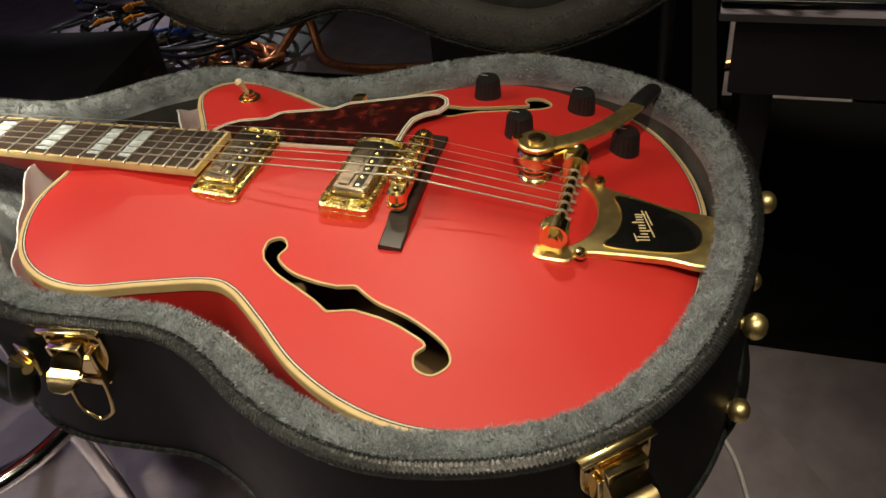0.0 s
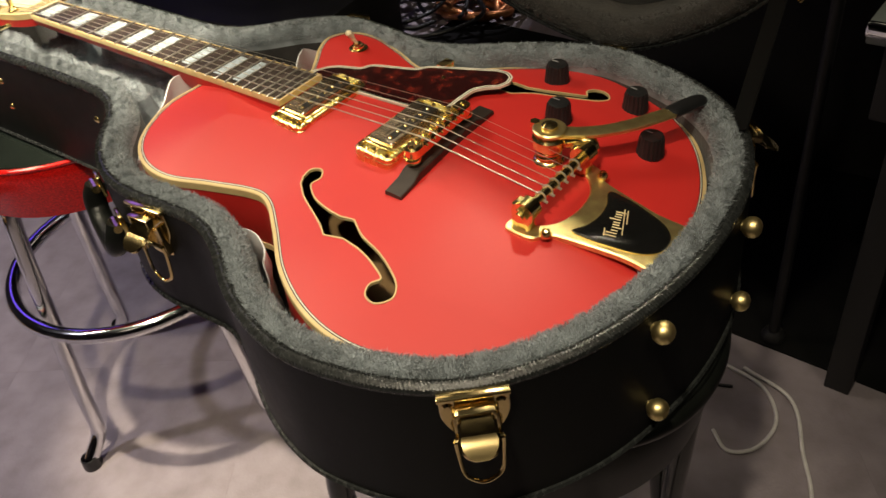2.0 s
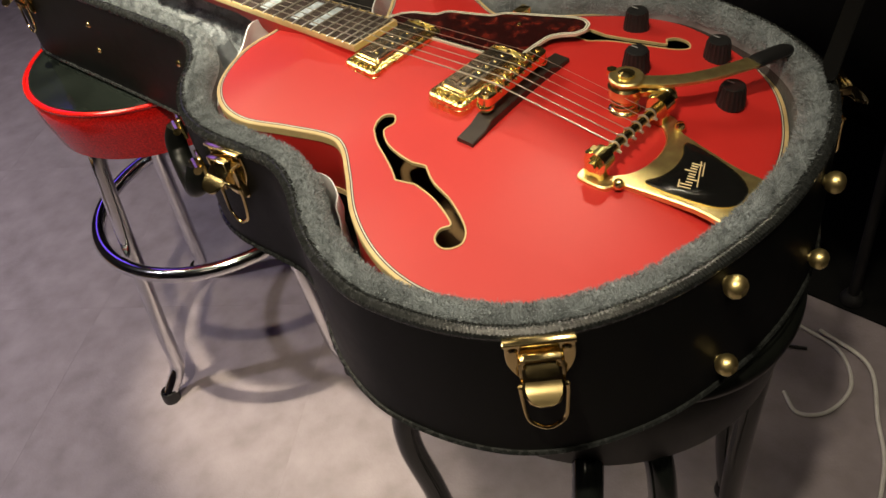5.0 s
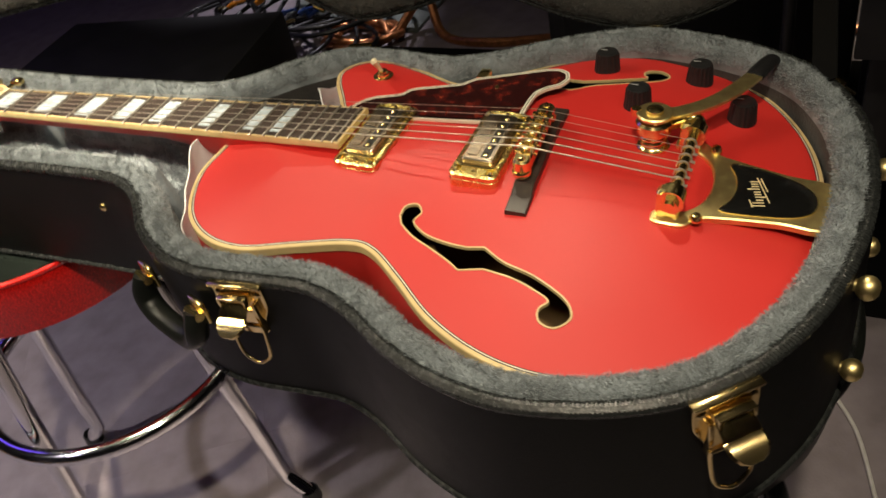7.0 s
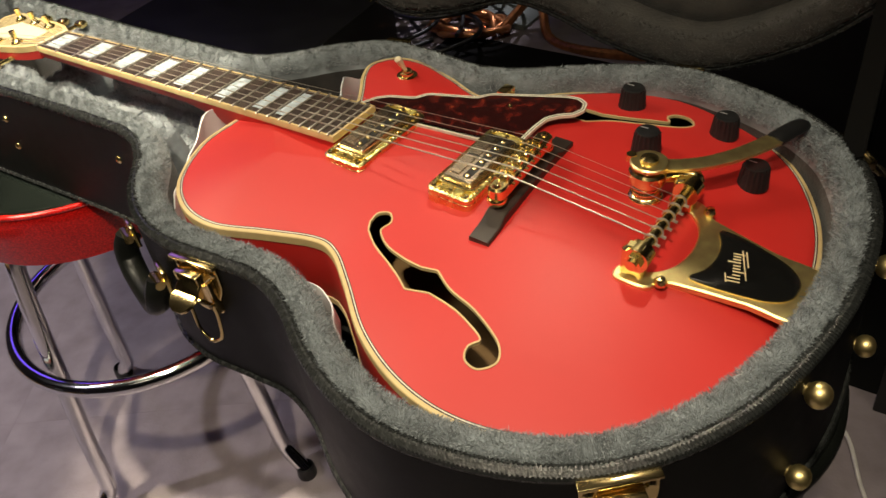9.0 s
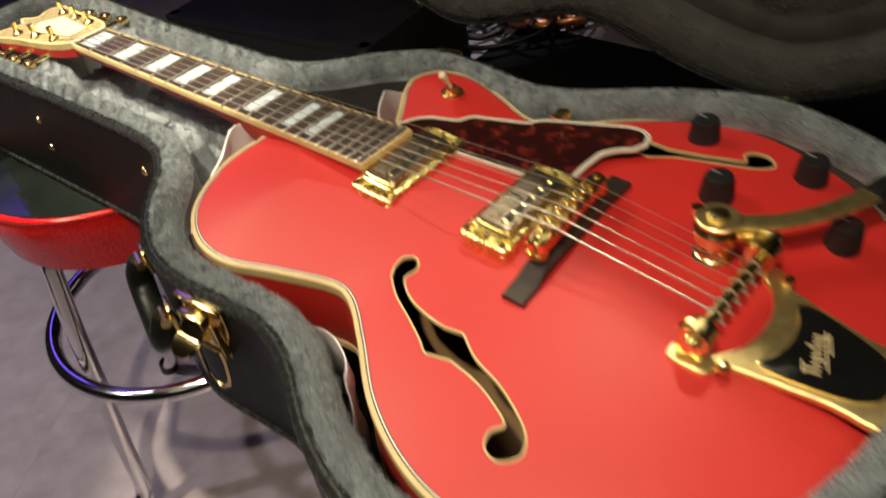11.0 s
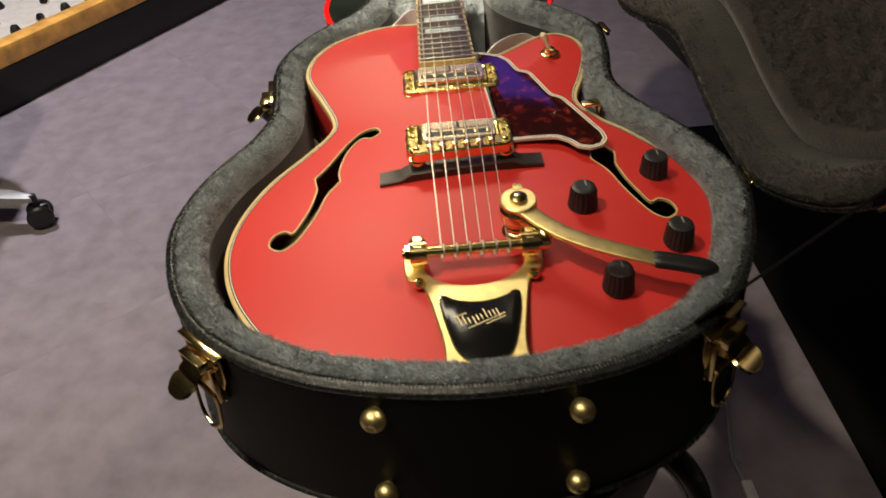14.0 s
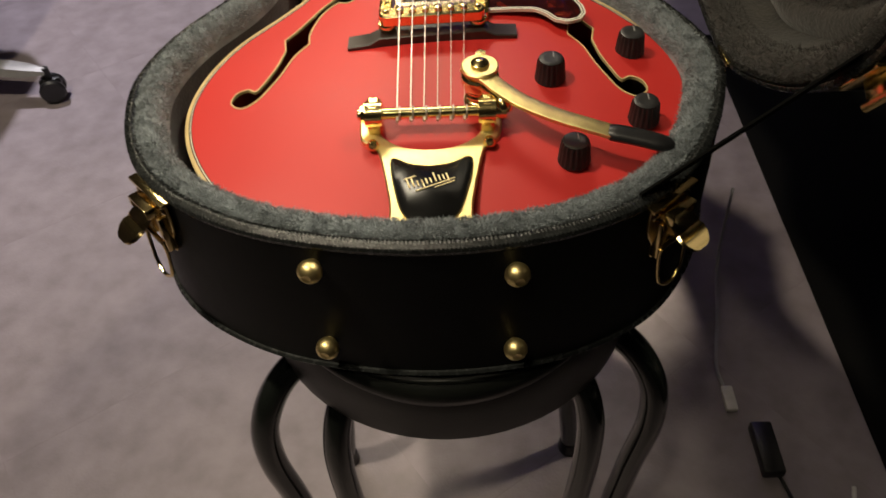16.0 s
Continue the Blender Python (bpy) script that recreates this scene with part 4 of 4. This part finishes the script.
# handle
h0 = on_rim(-0.262, -0.174, -0.032)
handle = part("handle", tube(catmull([(-0.040, -0.006, 0.012), (-0.041, -0.012, 0.0), (-0.037, -0.014, -0.012), (-0.020, -0.015, -0.020), (0.020, -0.015, -0.020), (0.037, -0.014, -0.012), (0.041, -0.012, 0.0), (0.040, -0.006, 0.012)], 6), 0.0085, 12, flat=1.25), VINYL, case, "black carrying handle hanging on gold brackets", h0)
for sgn in (-1, 1):
    part("handle_bracket", joined(box(0.020, 0.004, 0.022, sgn * 0.040, -0.002, 0.012, 0.001), tube([(sgn * 0.040 - 0.009, -0.008, 0.012), (sgn * 0.040 + 0.009, -0.008, 0.012)], 0.0042, 10)), GOLD, handle, "gold handle bracket", h0)

# lid, swung back on its hinges
LM = pose(-0.0217, 0.2366, 0.2317, -94.18, -6.07, 7.61)
LID = [(0.006, 0.004), (0.003, 0.006), (0.0, 0.012), (0.0, 0.050), (0.004, 0.058), (0.014, 0.064), (0.060, 0.074)]
lid = part("lid", ring_loft(rim, LID, False, True), TOLEX, case, "open black lid leaning back", LM)
part("lid_bead", tube([(*p, 0.0085) for p in inward(rim, 0.0030)], 0.0034, 8, True), PIPING, lid, "black lid edge piping", LM)
LLIP = [(0.0058, 0.0095), (0.0075, 0.0060), (0.0120, 0.0040), (0.0180, 0.0042), (0.0240, 0.0080), (0.0270, 0.0150), (0.0275, 0.024)]
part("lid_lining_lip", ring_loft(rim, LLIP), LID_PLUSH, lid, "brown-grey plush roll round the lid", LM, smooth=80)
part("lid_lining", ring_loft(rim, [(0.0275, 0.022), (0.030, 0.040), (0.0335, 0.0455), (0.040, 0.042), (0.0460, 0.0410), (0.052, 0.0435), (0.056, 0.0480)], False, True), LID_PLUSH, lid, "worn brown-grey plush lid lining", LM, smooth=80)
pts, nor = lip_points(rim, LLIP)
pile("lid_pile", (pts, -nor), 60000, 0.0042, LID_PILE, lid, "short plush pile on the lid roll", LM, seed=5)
inner = inward(rim, 0.05)
rng = np.random.default_rng(8)
cand = np.column_stack([rng.uniform(-0.3, 0.22, 60000), rng.uniform(-0.22, 0.2, 60000)])
cand = cand[inside(cand, inner)]
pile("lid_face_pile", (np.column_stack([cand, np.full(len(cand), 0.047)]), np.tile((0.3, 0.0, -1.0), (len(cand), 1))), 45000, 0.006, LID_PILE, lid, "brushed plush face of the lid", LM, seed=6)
for x, y in ((0.036, 0.229), (-0.262, 0.172)):
    m = on_rim(x, y, 0.004)
    part("hinge", joined(box(0.030, 0.0016, 0.012, 0, -0.001, -0.004, 0.0005), tube([(-0.014, -0.004, 0.006), (0.014, -0.004, 0.006)], 0.0024, 8), box(0.026, 0.006, 0.0016, 0, -0.005, 0.008, 0.0005)), GOLD, case, "small brass hinge", m)
for x, y in ((0.201, 0.163), (-0.186, -0.183), (0.179, -0.200)):
    m = LM @ on_rim(x, y, 0.014)
    part("catch", joined(box(0.040, 0.003, 0.018, 0, -0.001, 0.002, 0.0008), box(0.024, 0.016, 0.003, 0, -0.009, 0.006, 0.0008), tube([(-0.013, -0.016, 0.004), (0.013, -0.016, 0.004)], 0.0032, 10)), GOLD, lid, "gold catch plate with a rolled tongue", m)
part("hinge_leaf", joined(box(0.034, 0.0018, 0.014, 0, -0.001, 0.002, 0.0005), box(0.014, 0.005, 0.008, 0, -0.004, 0.000, 0.001)), GOLD, lid, "small brass hinge leaf", LM @ on_rim(-0.315, 0.150, 0.014))
# strap from the rim to an unseen stand, added to hold its far end
s0, s1 = Vector((0.199, 0.142, 0.012)), Vector((0.132, 0.627, 0.385))
mid = (s0 + s1) / 2 + Vector((0.0, 0.0, -0.003))
sp = catmull([s0, mid, s1], 6)
along = (s1 - s0).normalized()
wide = Vector((0.71, -0.55, 0.44))
wide = (wide - along * wide.dot(along)).normalized() * 0.0125
thin = wide.cross(along).normalized() * 0.0008
loops = [[tuple(p - wide - thin), tuple(p + wide - thin), tuple(p + wide + thin), tuple(p - wide + thin)] for p in sp]
bm = loft(loops, True, True)
bmesh.ops.recalc_face_normals(bm, faces=bm.faces)
part("lid_strap", bm, WEBBING, case, "black webbing lid strap", smooth=0)
stand = empty("strap_support", pose(0.132, 0.640, FLOOR), "slim black post added behind the lid to hold the strap", "stand")
part("post", tube([(0.132, 0.640, FLOOR + 0.012), (0.132, 0.640, 0.395)], 0.009, 12), BLACK_PAINT, stand)
part("base_plate", lathe([(0, 0.018), (0.012, 0.018), (0.018, 0.012), (0.020, 0.006), (0.020, 0.0), (0, 0.0)], 32, 0.132, 0.640, FLOOR + 0.006), BLACK_PAINT, stand)


# crumpled plastic wrap between guitar and lining
def wrap(pts, height, seed):
    c = catmull(pts, 6)
    loops = []
    for k in range(7):
        row = []
        for i, p in enumerate(c):
            f = k / 6
            o = 0.004 * noise.noise(Vector((i * 0.22, k * 0.5, seed)))
            row.append((p[0] + o, p[1] + o * 0.8, p[2] - height * (1 - f) + 0.010 * f * noise.noise(Vector((i * 0.13, 2.0, seed)))))
        loops.append(row)
    back = [[(x + 0.0009, y + 0.0009, z) for x, y, z in row] for row in loops[::-1]]
    return loft(loops + back, closed_loops=False, round_trip=True)


sheet = empty("plastic_sheet", pose(-0.33, -0.06, -0.11), "crumpled milky plastic sheet tucked round the guitar body", "plastic sheet")
part("fold", wrap([(-0.322, 0.004, 0.012), (-0.332, -0.030, 0.022), (-0.325, -0.062, 0.006), (-0.308, -0.098, -0.008), (-0.285, -0.128, -0.012)], 0.09, 1.0), PLASTIC_BAG, sheet, "", smooth=60)
part("fold", wrap([(-0.215, 0.030, 0.012), (-0.235, 0.052, 0.016), (-0.258, 0.078, 0.014), (-0.272, 0.105, 0.006), (-0.270, 0.130, -0.010)], 0.08, 4.0), PLASTIC_BAG, sheet, "", smooth=60)
part("fold", wrap([(-0.150, -0.143, -0.030), (-0.115, -0.134, -0.022), (-0.085, -0.146, -0.020), (-0.060, -0.165, -0.026), (-0.035, -0.188, -0.040)], 0.07, 9.0), PLASTIC_BAG, sheet, "", smooth=60)

# ---- stools ----
def bar_stool(name, centre, r, top, thick, side_mat, top_mat, tube_mat, label, legs, ring=None, bead=None, tube_r=0.0125):
    cx, cy = centre
    st = empty(name, pose(cx, cy, FLOOR), label, "stool", "bar stools under the case")
    part("seat_side", lathe([(0, top - thick), (r * 0.90, top - thick), (r * 0.945, top - thick + 0.004), (r * 0.985, top - thick * 0.5), (r, top - 0.008), (r * 0.985, top - 0.001), (r * 0.9, top - 0.0005)], 64, cx, cy, 0), side_mat, st, "", smooth=50)
    part("seat_top", lathe([(r * 0.975, top - 0.004), (r * 0.955, top + 0.001), (r * 0.80, top + 0.0010), (0, top + 0.0010)], 64, cx, cy, 0), top_mat, st, "", smooth=50)
    if bead:
        part("seat_bead", tube([(cx + r * 0.992 * math.cos(a), cy + r * 0.992 * math.sin(a), top - 0.002) for a in [6.283185 * k / 72 for k in range(72)]], 0.0030, 8, True), bead, st)
    for a in legs[0]:
        c, s = math.cos(radians(a)), math.sin(radians(a))
        path = catmull([(cx + c * rr, cy + s * rr, zz) for rr, zz in legs[1]], 6)
        leg = part("leg", tube(path, tube_r, 14), tube_mat, st, "", smooth=60)
        part("foot_cap", lathe([(0, 0), (tube_r * 1.25, 0), (tube_r * 1.3, 0.004), (tube_r * 1.15, 0.022), (tube_r, 0.024)], 16, cx + c * legs[1][-1][0], cy + s * legs[1][-1][0], FLOOR), BLACK_CABLE, leg)
    if ring:
        part("foot_ring", tube([(cx + ring[0] * math.cos(a), cy + ring[0] * math.sin(a), ring[1]) for a in [6.283185 * k / 72 for k in range(72)]], 0.0118, 14, True), tube_mat, st, "round tubular foot ring", smooth=60)
    return st


CASE_BOTTOM = -0.121
bar_stool("bar_stool", (-0.715, 0.010), 0.186, CASE_BOTTOM - 0.001, 0.085, RED_VINYL, VINYL_GREEN, CHROME, "chrome bar stool with red sparkle seat under the case neck",
          ((-88, 2, 92, 182), [(0.128, -0.200), (0.146, -0.222), (0.160, -0.300), (0.174, -0.420), (0.190, -0.560), (0.197, -0.645), (0.204, -0.672), (0.236, FLOOR + 0.012)]), (0.200, -0.405), RED_VINYL)
bar_stool("bar_stool", (0.070, 0.004), 0.179, CASE_BOTTOM - 0.001, 0.100, VINYL, VINYL, BLACK_TUBE, "black vinyl bar stool with curved tube legs under the case",
          ((-57, 68, 128, 237), [(0.090, -0.203), (0.165, -0.215), (0.203, -0.262), (0.212, -0.330), (0.200, -0.430), (0.190, -0.560), (0.205, FLOOR + 0.012)]), None, VINYL, 0.0135)

stool_black = bpy.data.objects["bar_stool.001"]
for a in (-36, 47):
    c, s = math.cos(radians(a)), math.sin(radians(a))
    part("inner_leg", tube(catmull([(0.070 + c * r2, 0.004 + s * r2, z2) for r2, z2 in ((0.10, -0.205), (0.150, -0.215), (0.172, -0.255), (0.176, -0.33), (0.165, -0.50), (0.160, FLOOR + 0.014))], 6), 0.0128, 12), BLACK_TUBE, stool_black, "", smooth=60)
fold = []
for k in range(25):
    a = radians(-42 + 84 * k / 24)
    w = math.sin(math.pi * k / 24)
    fold.append([(0.070 + (0.1775 + dr * w) * math.cos(a), 0.004 + (0.1775 + dr * w) * math.sin(a), -0.128 - dz * w) for dr, dz in ((0.000, -0.003), (0.0075, 0.002), (0.0085, 0.012), (0.0065, 0.020), (-0.002, 0.024))])
part("seat_fold", loft(fold, closed_loops=False), VINYL, stool_black, "sagging fold of black vinyl", smooth=60)

# ---- keyboard workstation on a low plinth ----
KM = pose(-1.18, -1.566, FLOOR, 0, 0, 143 + 180)
synth = empty("keyboard_instrument", KM, "wood-trimmed keyboard instrument with knobbed panel on a black plinth", "keyboard")
part("plinth", box(2.6, 0.62, 0.12, -0.55, -0.31, 0.06, 0.004), BLACK_PAINT, synth, "black plinth", KM)
part("front_trim", box(2.5, 0.060, 0.06, -0.55, -0.034, 0.150, 0.006), ORANGE_WOOD, synth, "orange varnished wooden trim", KM)
part("panel", box(2.4, 0.44, 0.03, -0.55, -0.27, 0.135, 0.003), PANEL, synth, "grey metal control panel", KM)
for i in range(5):
    part("divider", box(0.03, 0.46, 0.045, -1.7 + 0.55 * i, -0.27, 0.148, 0.005), ORANGE_WOOD, synth, "", KM)
for i in range(26):
    for j in range(3):
        x, y = -1.62 + 0.09 * i, -0.13 - 0.11 * j
        if (i * 7 + j * 3) % 6:
            part("panel_knob", lathe([(0.016, 0), (0.016, 0.006), (0.011, 0.020), (0.009, 0.022), (0, 0.022)], 12, x, y, 0.149), KNOB if (i + j) % 3 else CHROME, synth, "", KM)
for i in range(4):
    part("panel_slot", box(0.16, 0.05, 0.006, -1.55 + 0.5 * i, -0.40, 0.151, 0.002), BLACK_PLY, synth, "", KM)

# ---- office chair, of which a leg and castor show ----
CM = pose(-1.06, -1.315, FLOOR)
chair = empty("office_chair", CM, "grey plastic office chair with black twin-wheel castors", "office chair")
for k in range(4):
    a = 85 + 90 * k
    c, s = math.cos(radians(a)), math.sin(radians(a))
    L = 0.365
    base = (CM.translation.x, CM.translation.y)
    loops = []
    for f, w, z0, z1 in ((0.05, 0.030, 0.085, 0.135), (0.45, 0.026, 0.078, 0.112), (0.85, 0.022, 0.072, 0.095), (1.0, 0.012, 0.072, 0.086)):
        px, py = base[0] + c * L * f, base[1] + s * L * f
        loops.append([(px - s * w, py + c * w, FLOOR + z0), (px - s * w * 0.8, py + c * w * 0.8, FLOOR + z1 - 0.006), (px, py, FLOOR + z1), (px + s * w * 0.8, py - c * w * 0.8, FLOOR + z1 - 0.006), (px + s * w, py - c * w, FLOOR + z0)])
    bm = loft(loops, True, True)
    bmesh.ops.recalc_face_normals(bm, faces=bm.faces)
    leg = part("base_leg", bm, GREY_PLASTIC, chair)
    px, py = base[0] + c * L, base[1] + s * L
    wm = pose(px, py, FLOOR + 0.030, 0, 0, a + 25)
    castor = part("castor", joined(tube([(0, 0, 0.02), (0, 0, 0.055)], 0.008, 10), box(0.05, 0.016, 0.022, 0.0, 0, 0.016, 0.006)), BLACK_CABLE, leg, "black twin-wheel castor", wm)
    for sg in (-1, 1):
        part("wheel", joined((lathe([(0, -0.010), (0.022, -0.010), (0.029, -0.006), (0.030, 0.004), (0.026, 0.009), (0.010, 0.010), (0, 0.007)], 24), Matrix.Translation((0, sg * 0.016, 0)) @ pose(0, 0, 0, -90 * sg))), BLACK_CABLE, chair, "", wm)
part("column", lathe([(0.05, 0.08), (0.05, 0.14), (0.028, 0.15), (0.028, 0.42), (0, 0.42)], 24, CM.translation.x, CM.translation.y, FLOOR), BLACK_PAINT, chair)
part("seat", prism(round_rect(0.46, 0.46, 0.12, CM.translation.x - 0.05, CM.translation.y), FLOOR + 0.42, FLOOR + 0.49, 0.02), BLACK_PAINT, chair, "black padded seat")

# ---- worktop with a metal edge behind the lid ----
desk = empty("worktop_table", pose(0.85, 0.86, FLOOR), "grey-green worktop table with a bright metal front edge", "table")
part("tabletop", box(1.40, 0.66, 0.030, 0.90, 0.845, -0.066, 0.003), GREY_TOP, desk)
part("metal_edge", box(1.40, 0.012, 0.018, 0.90, 0.508, -0.058, 0.004), CHROME, desk, "bright metal edge strip")
part("apron", box(1.36, 0.02, 0.10, 0.90, 0.535, -0.132, 0.003), BLACK_PAINT, desk, "black apron")
for x, y in ((0.26, 0.60), (1.5, 0.60), (0.26, 1.10), (1.5, 1.10)):
    part("leg", box(0.04, 0.04, 0.638, x, y, FLOOR + 0.319, 0.003), BLACK_PAINT, desk)
# ---- dark boxes and clutter in the background ----
def flight_box(name, x, y, sx, sy, h, turn, label, cat):
    m = pose(x, y, FLOOR, 0, 0, turn)
    ob = empty(name, m, label, cat)
    body = part("body", box(sx, sy, h, 0, 0, h / 2, 0.008), BLACK_PAINT, ob, "", m)
    part("front_panel", box(sx * 0.88, 0.006, h * 0.84, 0, -sy / 2 - 0.003, h / 2, 0.002), WALL, ob, "", m)
    for a in (-1, 1):
        for b in (0.02, h - 0.02):
            part("corner", box(0.04, 0.04, 0.04, a * (sx / 2 - 0.018), -sy / 2 + 0.018, b, 0.006), BLACK_PAINT, ob, "", m)
    return ob


# black sheet put down to darken the floor shaded by lid and table
part("floor_shade_sheet", box(3.0, 0.86, 0.005, 0.30, 1.045, FLOOR + 0.0026, 0.002), WEBBING, None, "black sheet on the floor behind the case, standing in for shade", category="carpet", smooth=0)
flight_box("amplifier", -0.10, 1.30, 0.62, 0.36, 0.50, 4, "black amplifier cabinet with a dark front", "amplifier")
flight_box("amplifier", -1.50, 0.94, 0.70, 0.42, 0.26, 8, "low black amplifier cabinet in shadow", "amplifier")


def coil(name, centre, r, turns, thick, mat, label, cat, seed, flat=0.35):
    rng2 = random.Random(seed)
    pts = []
    n = 28 * turns
    for k in range(n):
        a = 6.283185 * k / 28
        rr = r * (0.75 + 0.35 * rng2.random() * 0.4 + 0.2 * math.sin(k * 0.37 + seed))
        pts.append((centre[0] + rr * math.cos(a), centre[1] + rr * flat * 2 * math.sin(a), centre[2] + thick + 0.5 * thick * (k / 28) + 0.02 * (0.5 + 0.5 * math.sin(k * 0.61 + seed))))
    ob = part(name, tube(catmull(pts[::2], 3), thick, 7), mat, None, label, category=cat, smooth=60)
    return ob


coil("copper_cable", (-1.16, 1.50, FLOOR), 0.13, 4, 0.010, COPPER, "coil of shiny copper-coloured cable on the floor", "cable", 2)
part("copper_cable", tube(catmull([(-1.05, 1.50, FLOOR + 0.02), (-0.98, 1.62, FLOOR + 0.10), (-0.90, 1.54, FLOOR + 0.012), (-0.74, 1.50, FLOOR + 0.012), (-0.50, 1.55, FLOOR + 0.012)], 6), 0.014, 8), COPPER, None, "loose shiny copper-coloured cable on the floor", category="cable")
part("copper_cable", tube(catmull([(0.00, 1.55, FLOOR + 0.012), (0.18, 1.60, FLOOR + 0.012), (0.29, 1.66, FLOOR + 0.014), (0.39, 1.72, FLOOR + 0.03), (0.46, 1.77, FLOOR + 0.06), (0.50, 1.85, FLOOR + 0.12)], 6), [0.008 + 0.010 * min(1, k / 20) for k in range(31)], 8), COPPER, None, "thick frayed copper-coloured cable under the table", category="cable")
for k in range(12):
    coil("black_cable", (-1.74 + 0.13 * (k % 4) + 0.02 * k, 1.36 + 0.13 * (k // 4), FLOOR + 0.018 * k), 0.17 + 0.03 * (k % 4), 2, 0.007, BLACK_CABLE, "tangled black cable lying in a heap", "cable", 20 + k, 0.45)
BLUE = material("blue_connector", (0.02, 0.05, 0.20), 0.3, 0, 0.2, 60)
ORANGE = material("orange_connector", (0.6, 0.22, 0.02), 0.3, 0, 0.2, 60)
for k in range(26):
    x, y = -1.85 + 0.62 * random.random(), 1.22 + 0.34 * random.random()
    z = FLOOR + 0.10 + 0.05 * (k % 4)
    part("audio_plug", joined(tube([(x, y, z), (x + 0.022, y + 0.01, z + 0.01)], 0.009, 8), tube([(x + 0.022, y + 0.01, z + 0.01), (x + 0.055, y + 0.02, z + 0.015)], 0.005, 8)), (BLUE, GOLD, CHROME, ORANGE, CHROME)[k % 5], None, "small bright audio plug in the cable heap", category="plug")
part("pale_board", box(0.55, 0.30, 0.012, -1.28, 1.72, FLOOR + 0.006, 0.003), GREY_TOP, None, "pale grey board lying on the floor", category="board")
part("pale_board", box(0.42, 0.26, 0.03, 0.74, 1.62, FLOOR + 0.015, 0.004), GREY_TOP, None, "grey-green flat board lying under the table", category="board")
part("pale_board", box(0.16, 0.14, 0.02, 0.44, 1.70, FLOOR + 0.012, 0.003), PANEL, None, "small pale metal plate on the floor", category="board")
part("white_cable", tube(catmull([(0.020, 0.56, FLOOR + 0.004), (0.085, 0.54, FLOOR + 0.004), (0.160, 0.525, FLOOR + 0.004), (0.205, 0.47, FLOOR + 0.004), (0.200, 0.405, FLOOR + 0.004), (0.165, 0.375, FLOOR + 0.004), (0.130, 0.40, FLOOR + 0.004)], 8), 0.0032, 8), WHITE_CABLE, None, "thin white cable lying in a loop on the floor", category="cable")
part("white_cable", tube(catmull([(0.120, 0.545, FLOOR + 0.008), (0.210, 0.52, FLOOR + 0.006), (0.262, 0.43, FLOOR + 0.004), (0.300, 0.36, FLOOR + 0.004), (0.33, 0.25, FLOOR + 0.004)], 8), 0.0032, 8), WHITE_CABLE, None, "thin white cable running over the floor", category="cable")
# usb lead with its plug on the floor beside the stool
usb = empty("adapter_lead", pose(-0.05, 0.433, FLOOR), "grey lead with white plug and dark inline box on floor", "cable")
part("lead", tube(catmull([(-0.52, 0.50, FLOOR + 0.10), (-0.42, 0.465, FLOOR + 0.02), (-0.30, 0.44, FLOOR + 0.004), (-0.20, 0.416, FLOOR + 0.004), (-0.155, 0.417, FLOOR + 0.006)], 8), 0.0028, 8), GREY_PLASTIC, usb)
part("plug", box(0.045, 0.018, 0.010, -0.132, 0.420, FLOOR + 0.007, 0.003), WHITE_CABLE, usb, "white plastic plug")
part("inline_box", box(0.085, 0.032, 0.020, -0.040, 0.452, FLOOR + 0.011, 0.004), BLACK_CABLE, usb, "dark inline box")
part("tail_lead", tube(catmull([(0.0, 0.460, FLOOR + 0.006), (0.06, 0.475, FLOOR + 0.004), (0.12, 0.50, FLOOR + 0.004)], 8), 0.0028, 8), BLACK_CABLE, usb)

# ---- floor tiles, half a metre square ----
tile = bpy.data.meshes.new("tile")
tb = box(0.4992, 0.4992, 0.006, 0, 0, 0, 0)
tb.to_mesh(tile)
tb.free()
tile.materials.append(FLOOR_MAT)
TURN_TILE = radians(36)
for i in range(-8, 8):
    for j in range(-8, 8):
        u, v = 0.5 * i + 0.30, 0.5 * j + 0.21
        x, y = u * math.cos(TURN_TILE) - v * math.sin(TURN_TILE), u * math.sin(TURN_TILE) + v * math.cos(TURN_TILE)
        if abs(x) < 3.1 and abs(y) < 3.1:
            t_ob = new("tile", tile)
            t_ob.parent = floor_ob
            t_ob.matrix_basis = pose(x, y, FLOOR - 0.003, 0, 0, 36 + 90 * ((i * 3 + j * 5) % 4))
